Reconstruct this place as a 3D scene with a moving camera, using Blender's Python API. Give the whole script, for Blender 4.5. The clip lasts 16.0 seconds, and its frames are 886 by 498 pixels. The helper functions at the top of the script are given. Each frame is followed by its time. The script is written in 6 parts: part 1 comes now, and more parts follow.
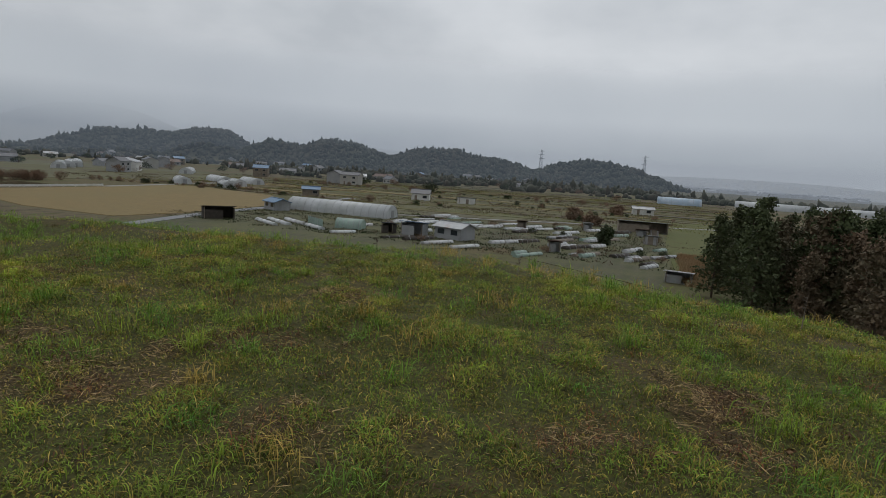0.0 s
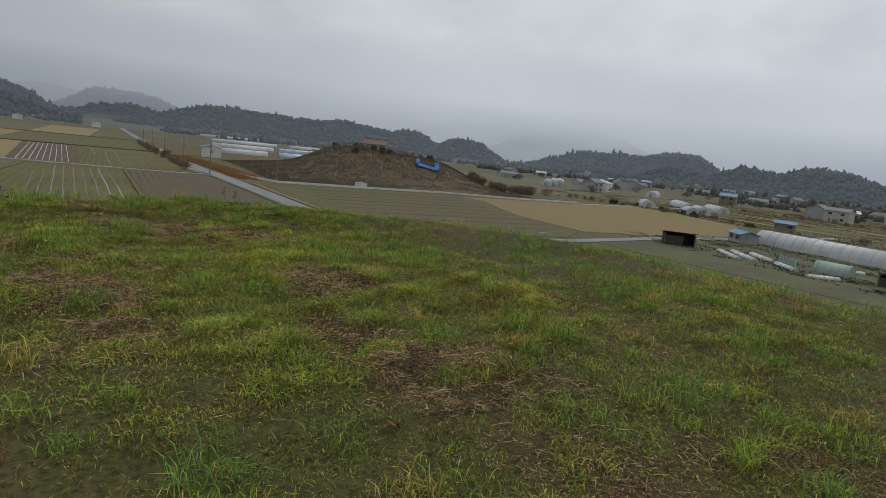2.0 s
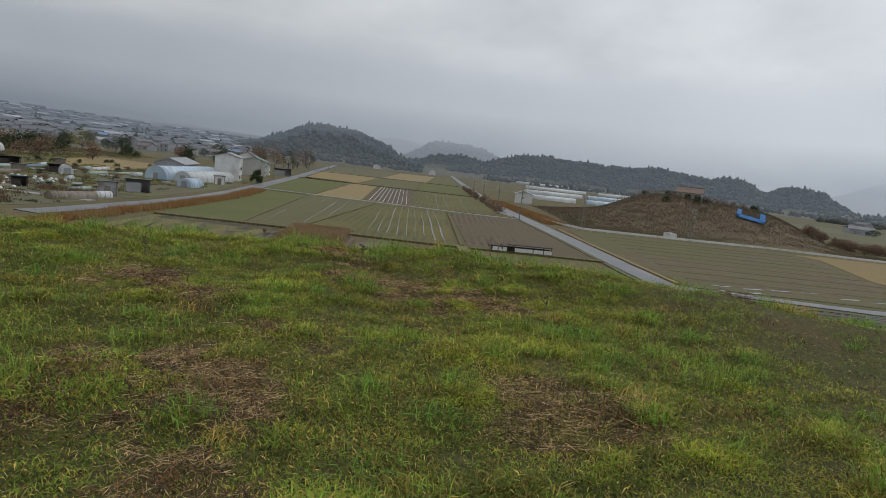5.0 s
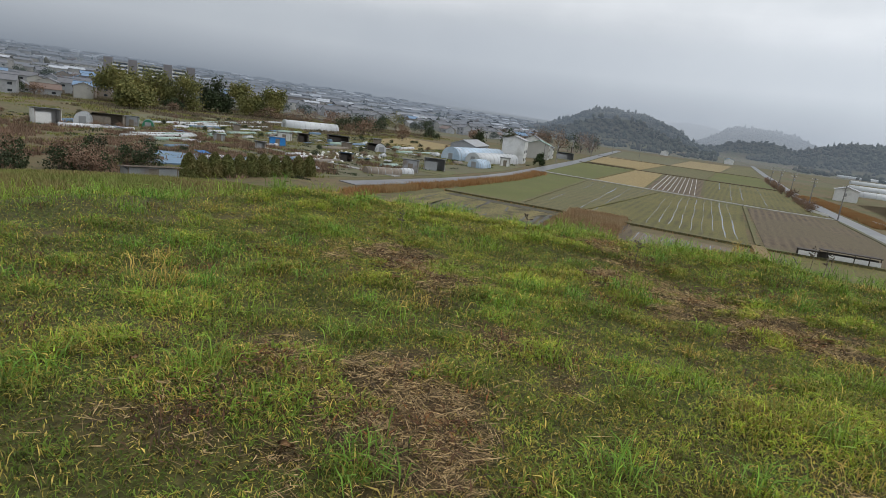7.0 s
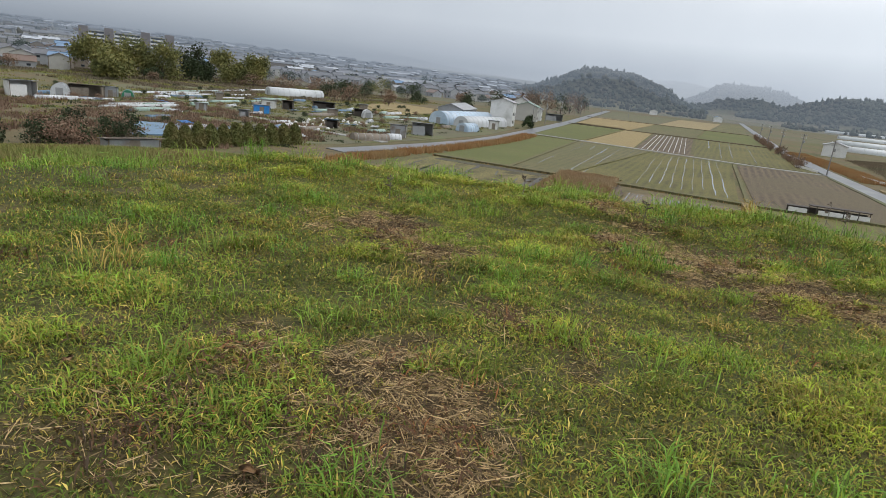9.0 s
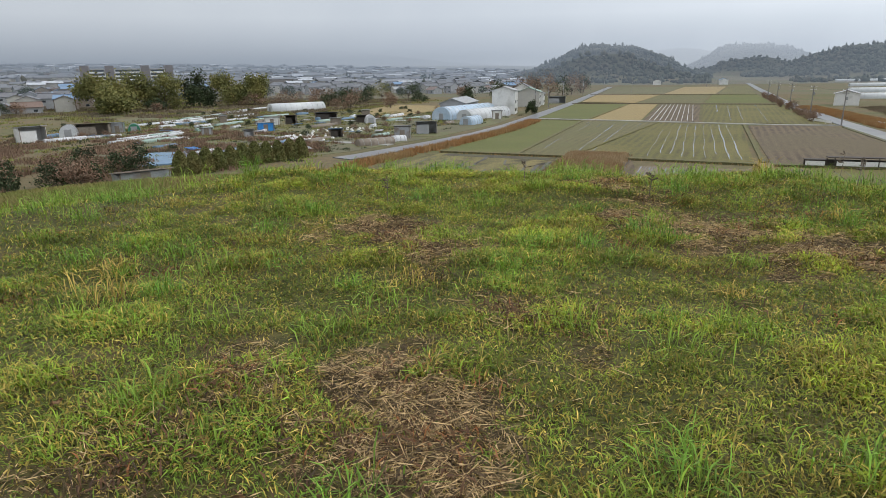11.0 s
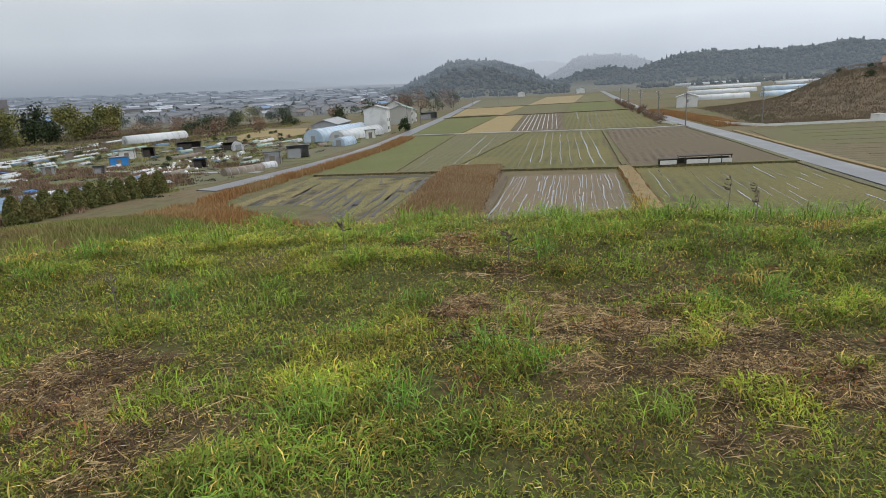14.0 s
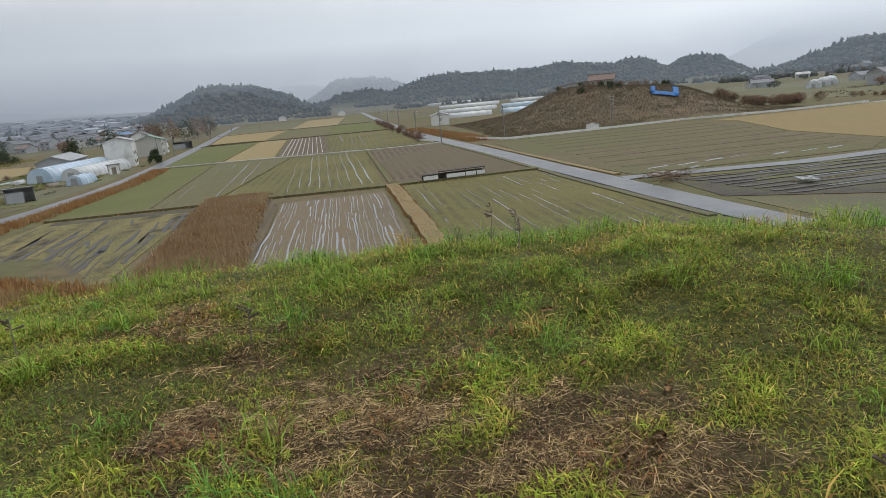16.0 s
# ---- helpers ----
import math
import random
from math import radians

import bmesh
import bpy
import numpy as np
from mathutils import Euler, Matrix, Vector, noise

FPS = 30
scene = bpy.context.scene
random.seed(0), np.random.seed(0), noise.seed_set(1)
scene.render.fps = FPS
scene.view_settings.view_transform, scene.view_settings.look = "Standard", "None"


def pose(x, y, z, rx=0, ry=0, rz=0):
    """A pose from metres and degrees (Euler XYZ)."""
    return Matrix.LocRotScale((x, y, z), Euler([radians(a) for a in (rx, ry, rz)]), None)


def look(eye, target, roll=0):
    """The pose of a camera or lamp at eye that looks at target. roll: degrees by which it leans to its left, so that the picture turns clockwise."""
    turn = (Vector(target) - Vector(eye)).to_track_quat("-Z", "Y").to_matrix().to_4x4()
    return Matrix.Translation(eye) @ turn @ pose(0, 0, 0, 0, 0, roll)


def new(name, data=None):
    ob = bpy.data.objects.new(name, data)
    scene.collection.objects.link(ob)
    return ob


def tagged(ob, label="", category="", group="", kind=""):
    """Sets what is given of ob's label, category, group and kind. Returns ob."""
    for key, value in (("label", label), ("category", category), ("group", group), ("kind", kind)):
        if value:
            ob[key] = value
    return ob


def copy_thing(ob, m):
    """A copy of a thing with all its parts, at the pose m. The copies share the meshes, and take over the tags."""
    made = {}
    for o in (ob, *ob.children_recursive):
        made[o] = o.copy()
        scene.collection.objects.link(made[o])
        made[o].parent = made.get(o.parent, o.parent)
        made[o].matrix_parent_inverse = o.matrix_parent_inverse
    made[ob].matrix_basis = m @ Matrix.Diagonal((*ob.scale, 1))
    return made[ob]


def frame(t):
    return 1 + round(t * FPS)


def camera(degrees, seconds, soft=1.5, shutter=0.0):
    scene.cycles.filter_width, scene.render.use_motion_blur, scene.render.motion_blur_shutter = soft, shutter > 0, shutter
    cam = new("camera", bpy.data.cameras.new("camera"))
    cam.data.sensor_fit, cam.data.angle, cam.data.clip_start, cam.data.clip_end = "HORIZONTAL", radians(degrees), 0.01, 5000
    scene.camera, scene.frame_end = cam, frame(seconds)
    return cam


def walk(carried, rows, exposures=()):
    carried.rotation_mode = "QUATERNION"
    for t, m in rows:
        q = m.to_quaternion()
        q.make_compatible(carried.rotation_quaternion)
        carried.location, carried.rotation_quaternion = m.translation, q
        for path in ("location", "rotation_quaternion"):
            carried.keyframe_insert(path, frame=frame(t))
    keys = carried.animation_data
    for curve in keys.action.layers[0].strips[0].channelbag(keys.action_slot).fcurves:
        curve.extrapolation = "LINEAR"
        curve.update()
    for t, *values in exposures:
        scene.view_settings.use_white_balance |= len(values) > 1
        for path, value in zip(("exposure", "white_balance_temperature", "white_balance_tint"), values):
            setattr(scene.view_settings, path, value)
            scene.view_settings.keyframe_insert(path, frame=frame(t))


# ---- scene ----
cam = camera(72.5, 16.0, soft=0.7)
PATH = [
    (0, (0.476, 0.282, 1.515), (-0.162, 2.159, 1.248), 3.9),
    (0.5, (0.141, 0.305, 1.535), (-0.824, 2.035, 1.253), 4.6),
    (1, (-0.119, 0.463, 1.543), (-1.391, 1.979, 1.252), 5.0),
    (1.5, (-0.408, 0.574, 1.536), (-1.931, 1.836, 1.237), 5.8),
    (2, (-0.869, 0.786, 1.545), (-2.584, 1.765, 1.227), 6.3),
    (2.5, (-1.196, 1.044, 1.576), (-3.044, 1.738, 1.252), 6.8),
    (3, (-1.567, 1.188, 1.568), (-3.481, 1.676, 1.254), 6.9),
    (3.2, (-1.708, 1.242, 1.588), (-3.626, 1.723, 1.29), 6.7),
    (5.3, (-3.368, 1.962, 1.542), (-5.344, 1.832, 1.26), 6.6),
    (5.5, (-3.504, 1.968, 1.537), (-5.468, 1.725, 1.25), 6.7),
    (6, (-3.776, 1.957, 1.556), (-5.715, 1.569, 1.252), 6.7),
    (6.5, (-4.094, 1.954, 1.532), (-5.973, 1.372, 1.174), 7.0),
    (7, (-4.396, 1.777, 1.452), (-6.171, 0.961, 1.021), 7.2),
    (7.5, (-4.712, 1.668, 1.37), (-6.409, 0.74, 0.863), 7.3),
    (8, (-4.871, 1.62, 1.369), (-6.548, 0.656, 0.859), 7.1),
    (8.5, (-4.896, 1.559, 1.332), (-6.659, 0.763, 0.826), 6.5),
    (9, (-4.874, 1.527, 1.342), (-6.642, 0.762, 0.805), 6.0),
    (9.2, (-4.855, 1.528, 1.333), (-6.605, 0.74, 0.773), 5.5),
    (11.3, (-5.141, 1.657, 1.319), (-6.885, 0.846, 0.771), -1.4),
    (11.5, (-5.301, 1.689, 1.322), (-7.048, 0.883, 0.775), -1.4),
    (12, (-5.649, 1.645, 1.325), (-7.414, 0.874, 0.787), -1.6),
    (12.5, (-6.042, 1.528, 1.334), (-7.84, 0.834, 0.799), -2.2),
    (13, (-6.459, 1.528, 1.346), (-8.251, 0.815, 0.815), -2.5),
    (13.5, (-6.891, 1.462, 1.369), (-8.728, 0.868, 0.844), -2.9),
    (14, (-7.26, 1.521, 1.381), (-9.135, 1.05, 0.87), -3.6),
    (14.5, (-7.614, 1.588, 1.388), (-9.527, 1.302, 0.88), -4.1),
    (15, (-7.877, 1.585, 1.408), (-9.809, 1.638, 0.896), -4.9),
    (15.5, (-8.083, 1.668, 1.424), (-10.003, 1.893, 0.91), -5.6),
    (16, (-8.158, 1.678, 1.426), (-10.08, 1.925, 0.93), -5.2),
]
EXPOSURES = [(0, -0.8), (1.5, -0.65), (3, -0.5), (5.5, -0.4), (6.5, -0.2), (7.5, 0.11), (9, 0.22), (12, 0.3), (14.5, 0.18), (16, 0.08)]
walk(cam, [(t, look(eye, target, roll)) for t, eye, target, roll in PATH], EXPOSURES)

# ---- world and sun ----
PLAIN = -12.0
world = bpy.data.worlds.new("overcast_sky")
scene.world = world
world.use_nodes = True
wn, wl = world.node_tree.nodes, world.node_tree.links
wn.clear()
sky = wn.new("ShaderNodeTexSky")
sky.sky_type = "NISHITA"
sky.sun_disc = False
sky.sun_elevation, sky.sun_rotation = radians(48), radians(200)
sky.air_density, sky.dust_density = 2.0, 6.0
hue = wn.new("ShaderNodeHueSaturation")
hue.inputs["Saturation"].default_value = 0.12
hue.inputs["Value"].default_value = 0.11
coord = wn.new("ShaderNodeTexCoord")
stretch = wn.new("ShaderNodeMapping")
stretch.inputs["Scale"].default_value = (2.2, 2.2, 4.6)
cloud = wn.new("ShaderNodeTexNoise")
cloud.inputs["Scale"].default_value = 1.7
cloud.inputs["Detail"].default_value = 7.0
cloud.inputs["Roughness"].default_value = 0.5
ramp = wn.new("ShaderNodeValToRGB")
ramp.color_ramp.elements[0].position, ramp.color_ramp.elements[0].color = 0.28, (0.52, 0.56, 0.61, 1)
ramp.color_ramp.elements[1].position, ramp.color_ramp.elements[1].color = 0.74, (0.76, 0.795, 0.84, 1)
blend = wn.new("ShaderNodeMix")
blend.data_type = "RGBA"
blend.inputs[0].default_value = 0.82
back = wn.new("ShaderNodeBackground")
back.inputs["Strength"].default_value = 1.0
wout = wn.new("ShaderNodeOutputWorld")
wl.new(sky.outputs[0], hue.inputs["Color"])
wl.new(coord.outputs["Generated"], stretch.inputs["Vector"])
wl.new(stretch.outputs[0], cloud.inputs["Vector"])
wl.new(cloud.outputs["Fac"], ramp.inputs[0])
wl.new(hue.outputs[0], blend.inputs[6])
wl.new(ramp.outputs[0], blend.inputs[7])
axes = wn.new("ShaderNodeSeparateXYZ")
bright = wn.new("ShaderNodeMapRange")
bright.inputs["From Min"].default_value, bright.inputs["From Max"].default_value = -0.9, 0.9
bright.inputs["To Min"].default_value, bright.inputs["To Max"].default_value = 0.97, 1.70
shade = wn.new("ShaderNodeMix")
shade.data_type, shade.blend_type = "RGBA", "MULTIPLY"
shade.inputs[0].default_value = 1.0
wl.new(coord.outputs["Generated"], axes.inputs[0])
wl.new(axes.outputs["Y"], bright.inputs["Value"])
wl.new(blend.outputs[2], shade.inputs[6])
wl.new(bright.outputs[0], shade.inputs[7])
wl.new(shade.outputs[2], back.inputs["Color"])
wl.new(back.outputs[0], wout.inputs[0])

sun_data = bpy.data.lights.new("sun", "SUN")
sun_data.energy, sun_data.angle, sun_data.color = 1.2, radians(40), (1.0, 0.97, 0.92)
sun = new("sun", sun_data)
sun.matrix_world = look((-10, 30, 60), (0, 0, 0))


# ---- materials ----
def nodes_of(name):
    m = bpy.data.materials.new(name)
    m.use_nodes = True
    nt = m.node_tree
    return m, nt.nodes, nt.links, nt.nodes["Principled BSDF"]


def noise_node(n, l, scale, detail=4.0, vec=None):
    t = n.new("ShaderNodeTexNoise")
    t.inputs["Scale"].default_value = scale
    t.inputs["Detail"].default_value = detail
    if vec is None:
        g = n.new("ShaderNodeNewGeometry")
        vec = g.outputs["Position"]
    l.new(vec, t.inputs["Vector"])
    return t.outputs["Fac"]


def mix_rgb(n, l, fac, a, b, mode="MIX"):
    x = n.new("ShaderNodeMix")
    x.data_type, x.blend_type = "RGBA", mode
    for sock, v in ((x.inputs[0], fac), (x.inputs[6], a), (x.inputs[7], b)):
        if isinstance(v, (int, float)):
            sock.default_value = v
        elif isinstance(v, tuple):
            sock.default_value = (*v[:3], 1)
        else:
            l.new(v, sock)
    return x.outputs[2]


def spread(n, l, fac, lo, hi):
    r = n.new("ShaderNodeMapRange")
    r.inputs["From Min"].default_value, r.inputs["From Max"].default_value = lo, hi
    l.new(fac, r.inputs["Value"])
    return r.outputs["Result"]


def surface(name, a, b, scale=3.0, rough=0.7, metal=0.0, bump=0.2, dirt=None, fine=12.0, by_object=0.0, transmit=0.0):
    """Two tones mixed by broad noise, a finer grain, stains, relief."""
    m, n, l, p = nodes_of(name)
    broad = spread(n, l, noise_node(n, l, scale), 0.32, 0.68)
    grain = noise_node(n, l, scale * fine, 3.0)
    col = mix_rgb(n, l, broad, a, b)
    col = mix_rgb(n, l, spread(n, l, grain, 0.25, 0.75), col, tuple(c * 0.72 for c in a))if fine else col
    if dirt:
        col = mix_rgb(n, l, spread(n, l, noise_node(n, l, scale * 0.6, 6.0), 0.52, 0.75), col, dirt)
    if by_object:
        info = n.new("ShaderNodeObjectInfo")
        hs = n.new("ShaderNodeHueSaturation")
        l.new(col, hs.inputs["Color"])
        l.new(spread(n, l, info.outputs["Random"], 0 - 0.5 / by_object, 0.5 / by_object + 0.0), hs.inputs["Value"])
        col = hs.outputs[0]
    l.new(col, p.inputs["Base Color"])
    p.inputs["Roughness"].default_value = rough
    p.inputs["Metallic"].default_value = metal
    if transmit:
        p.inputs["Transmission Weight"].default_value = transmit
    if bump:
        bp = n.new("ShaderNodeBump")
        bp.inputs["Strength"].default_value = bump
        bp.inputs["Distance"].default_value = 0.05
        l.new(grain, bp.inputs["Height"])
        l.new(bp.outputs[0], p.inputs["Normal"])
    return m


def rowed(name, a, b, spacing, axis, c=None, rough=0.85, patch=0.06, bend=0.15):
    """Worked soil with rows along an axis: crest a, furrow b, patches c."""
    m, n, l, p = nodes_of(name)
    g = n.new("ShaderNodeNewGeometry")
    sep = n.new("ShaderNodeSeparateXYZ")
    l.new(g.outputs["Position"], sep.inputs[0])
    wob = n.new("ShaderNodeMath")
    wob.operation = "MULTIPLY_ADD"
    l.new(noise_node(n, l, 0.5, 3.0), wob.inputs[0])
    wob.inputs[1].default_value = bend * 4
    l.new(sep.outputs["Y" if axis == "x" else "X"], wob.inputs[2])
    k = n.new("ShaderNodeMath")
    k.operation = "MULTIPLY"
    l.new(wob.outputs[0], k.inputs[0])
    k.inputs[1].default_value = 2 * math.pi / spacing
    s = n.new("ShaderNodeMath")
    s.operation = "SINE"
    l.new(k.outputs[0], s.inputs[0])
    f = spread(n, l, s.outputs[0], -0.9, 0.9)
    broken = n.new("ShaderNodeMath")
    broken.operation = "MULTIPLY"
    l.new(f, broken.inputs[0])
    l.new(spread(n, l, noise_node(n, l, 0.35, 5.0), 0.3, 0.6), broken.inputs[1])
    col = mix_rgb(n, l, broken.outputs[0], a, b)
    col = mix_rgb(n, l, spread(n, l, noise_node(n, l, patch, 5.0), 0.42, 0.62), col, c or a)
    col = mix_rgb(n, l, spread(n, l, noise_node(n, l, 6.0, 2.0), 0.3, 0.8), col, tuple(0.6 * v for v in b))
    l.new(col, p.inputs["Base Color"])
    p.inputs["Roughness"].default_value = rough
    p.inputs["Specular IOR Level"].default_value = 0.25
    return m


def leafy(name, a, b, c, scale=0.6):
    m, n, l, p = nodes_of(name)
    g = n.new("ShaderNodeNewGeometry")
    col = mix_rgb(n, l, g.outputs["Random Per Island"], a, b)
    col = mix_rgb(n, l, spread(n, l, noise_node(n, l, scale, 3.0), 0.4, 0.7), col, c)
    l.new(col, p.inputs["Base Color"])
    p.inputs["Roughness"].default_value = 0.75
    p.inputs["Specular IOR Level"].default_value = 0.2
    return m


M_asphalt = surface("wet_asphalt", (0.085, 0.09, 0.10), (0.13, 0.135, 0.145), 0.35, 0.38, bump=0.05, dirt=(0.15, 0.15, 0.14))
M_concrete = surface("concrete", (0.32, 0.32, 0.30), (0.22, 0.22, 0.21), 0.5, 0.8, dirt=(0.14, 0.14, 0.11))
M_white = surface("white_paint", (0.78, 0.78, 0.76), (0.66, 0.66, 0.65), 0.6, 0.5, bump=0.05, dirt=(0.45, 0.45, 0.42))
M_cream = surface("cream_render", (0.50, 0.49, 0.45), (0.40, 0.395, 0.37), 0.5, 0.8, bump=0.05, dirt=(0.36, 0.35, 0.31))
M_greywall = surface("grey_siding", (0.40, 0.41, 0.42), (0.30, 0.31, 0.32), 0.5, 0.7, bump=0.05, dirt=(0.2, 0.2, 0.19))
M_tin = surface("galvanised_tin", (0.42, 0.44, 0.46), (0.33, 0.34, 0.35), 0.9, 0.42, 0.55, bump=0.05, dirt=(0.22, 0.17, 0.13))
M_tiles = surface("grey_roof_tiles", (0.105, 0.11, 0.125), (0.16, 0.165, 0.18), 0.6, 0.5, bump=0.1)
M_brownroof = surface("brown_roof", (0.14, 0.09, 0.07), (0.2, 0.13, 0.1), 0.6, 0.6, bump=0.1)
M_blueroof = surface("blue_roof", (0.12, 0.22, 0.36), (0.17, 0.28, 0.42), 0.6, 0.5, bump=0.05)
M_greenroof = surface("green_roof", (0.16, 0.28, 0.22), (0.22, 0.33, 0.27), 0.6, 0.5, bump=0.05)
M_bluetarp = surface("blue_tarpaulin", (0.02, 0.22, 0.62), (0.04, 0.32, 0.72), 1.2, 0.45, bump=0.3)
M_bluenet = surface("blue_net", (0.14, 0.23, 0.34), (0.2, 0.29, 0.38), 0.9, 0.9, dirt=(0.12, 0.12, 0.08))
M_greentarp = surface("green_net", (0.03, 0.2, 0.11), (0.05, 0.28, 0.16), 1.2, 0.7, bump=0.3)
M_dark = surface("dark_weathered_board", (0.05, 0.042, 0.036), (0.09, 0.075, 0.062), 1.5, 0.85)
M_wood = surface("grey_wood", (0.23, 0.19, 0.15), (0.31, 0.27, 0.22), 1.5, 0.85, dirt=(0.12, 0.1, 0.08))
M_pole = surface("pole_concrete", (0.24, 0.23, 0.22), (0.17, 0.165, 0.16), 1.0, 0.85)
M_glassdark = surface("window_glass", (0.03, 0.036, 0.042), (0.05, 0.06, 0.07), 0.8, 0.12, bump=0.0)
M_film = surface("greenhouse_film", (0.62, 0.64, 0.65), (0.5, 0.53, 0.55), 0.4, 0.4, bump=0.08, dirt=(0.38, 0.40, 0.39))
M_filmblue = surface("blue_greenhouse_film", (0.42, 0.55, 0.68), (0.5, 0.61, 0.72), 0.4, 0.35, bump=0.08, dirt=(0.62, 0.66, 0.7))
M_filmgreen = surface("green_greenhouse_film", (0.3, 0.42, 0.36), (0.38, 0.48, 0.42), 0.5, 0.45, bump=0.08)
M_sheet = surface("white_sheet", (0.66, 0.67, 0.69), (0.52, 0.54, 0.57), 0.8, 0.5, bump=0.2, dirt=(0.35, 0.34, 0.31))
M_steel = surface("grey_steel", (0.4, 0.41, 0.42), (0.32, 0.33, 0.34), 1.0, 0.45, 0.6, bump=0.02)
M_brick = surface("brown_tile_facade", (0.15, 0.13, 0.125), (0.2, 0.175, 0.165), 0.4, 0.7)
M_bark = surface("bark", (0.10, 0.075, 0.055), (0.15, 0.115, 0.085), 2.0, 0.9, bump=0.5)
M_rut = surface("churned_black_mud", (0.034, 0.029, 0.024), (0.055, 0.046, 0.036), 1.2, 0.6, bump=0.3)
M_puddle = surface("standing_water", (0.07, 0.075, 0.075), (0.10, 0.105, 0.105), 0.5, 0.06, bump=0.0)
M_puddle.node_tree.nodes["Principled BSDF"].inputs["Specular IOR Level"].default_value = 0.9
M_hedge = leafy("cypress_leaves", (0.075, 0.088, 0.028), (0.15, 0.155, 0.05), (0.17, 0.145, 0.055))
M_pine = leafy("pine_needles", (0.05, 0.07, 0.032), (0.10, 0.125, 0.055), (0.075, 0.078, 0.04), 0.25)
M_russet = leafy("dead_leaves", (0.12, 0.085, 0.058), (0.20, 0.14, 0.09), (0.10, 0.095, 0.058), 0.25)
M_bamboo = leafy("bamboo_leaves", (0.14, 0.14, 0.04), (0.22, 0.195, 0.065), (0.10, 0.115, 0.042), 0.12)
M_flank = leafy("olive_weeds", (0.15, 0.19, 0.045), (0.23, 0.23, 0.07), (0.24, 0.17, 0.08), 0.15)
M_green = leafy("evergreen_leaves", (0.03, 0.048, 0.02), (0.055, 0.075, 0.03), (0.04, 0.045, 0.025), 0.2)
M_bare = leafy("bare_twigs", (0.17, 0.105, 0.07), (0.27, 0.18, 0.125), (0.14, 0.10, 0.068), 0.3)
M_forest = leafy("woodland_crowns", (0.034, 0.042, 0.028), (0.075, 0.066, 0.046), (0.05, 0.056, 0.036), 0.012)
M_knollgrass = leafy("dull_brown_grass", (0.15, 0.115, 0.08), (0.19, 0.15, 0.10), (0.125, 0.11, 0.07), 0.08)
M_bankturf = surface("bank_turf", (0.22, 0.17, 0.08), (0.28, 0.19, 0.09), 0.8, 0.95, dirt=(0.14, 0.12, 0.05))
M_orangegrass = leafy("orange_dry_grass", (0.36, 0.19, 0.075), (0.26, 0.15, 0.065), (0.33, 0.23, 0.11), 0.15)
M_redgrass = leafy("red_brown_weeds", (0.25, 0.155, 0.08), (0.36, 0.25, 0.14), (0.37, 0.28, 0.165), 0.14)

M_stubble = rowed("green_stubble", (0.15, 0.143, 0.04), (0.085, 0.074, 0.033), 1.5, "x", (0.17, 0.148, 0.047))
M_greenfield = rowed("regrown_paddy", (0.115, 0.14, 0.036), (0.13, 0.118, 0.042), 1.2, "x", (0.10, 0.12, 0.032))
M_paleplot = rowed("pale_stubble", (0.165, 0.145, 0.065), (0.10, 0.092, 0.045), 1.4, "x", (0.13, 0.128, 0.052))
M_tan = rowed("tan_stubble", (0.31, 0.235, 0.11), (0.25, 0.19, 0.085), 1.2, "x", (0.28, 0.22, 0.105))
M_tanwide = rowed("golden_stubble", (0.28, 0.205, 0.085), (0.21, 0.155, 0.068), 1.4, "y", (0.24, 0.19, 0.08), patch=0.03)
M_brownfield = rowed("tilled_brown_field", (0.17, 0.128, 0.078), (0.07, 0.052, 0.036), 1.5, "x", (0.14, 0.112, 0.064))
M_mud = rowed("muddy_stubble", (0.27, 0.22, 0.085), (0.03, 0.026, 0.022), 4.6, "x", (0.21, 0.19, 0.07), patch=0.045, bend=0.8)
M_stripe = rowed("drained_paddy", (0.19, 0.155, 0.10), (0.125, 0.10, 0.068), 0.62, "x", (0.20, 0.15, 0.09))
M_rightfield = rowed("mixed_stubble", (0.165, 0.135, 0.068), (0.095, 0.075, 0.042), 2.6, "y", (0.125, 0.125, 0.045), patch=0.035)
M_beds = rowed("vegetable_beds", (0.115, 0.105, 0.065), (0.075, 0.085, 0.038), 2.2, "y", (0.14, 0.135, 0.06), patch=0.09)
M_weeds = rowed("weedy_plot", (0.125, 0.148, 0.058), (0.155, 0.132, 0.076), 3.0, "x", (0.11, 0.105, 0.068), patch=0.07)
M_wetmud = rowed("wet_black_soil", (0.075, 0.058, 0.042), (0.03, 0.025, 0.02), 1.6, "y", (0.10, 0.10, 0.04), 0.7, patch=0.16)


# ---- helpers for meshes ----
def link_mesh(name, bm, material, parent=None, smooth=False):
    me = bpy.data.meshes.new(name)
    bm.to_mesh(me)
    bm.free()
    me.materials.append(material)
    if smooth:
        me.polygons.foreach_set("use_smooth", [True] * len(me.polygons))
    ob = new(name, me)
    ob.parent = parent
    return ob


def part(name, bm, material, parent, label="", smooth=False):
    ob = link_mesh(name, bm, material, parent, smooth)
    return tagged(ob, label)


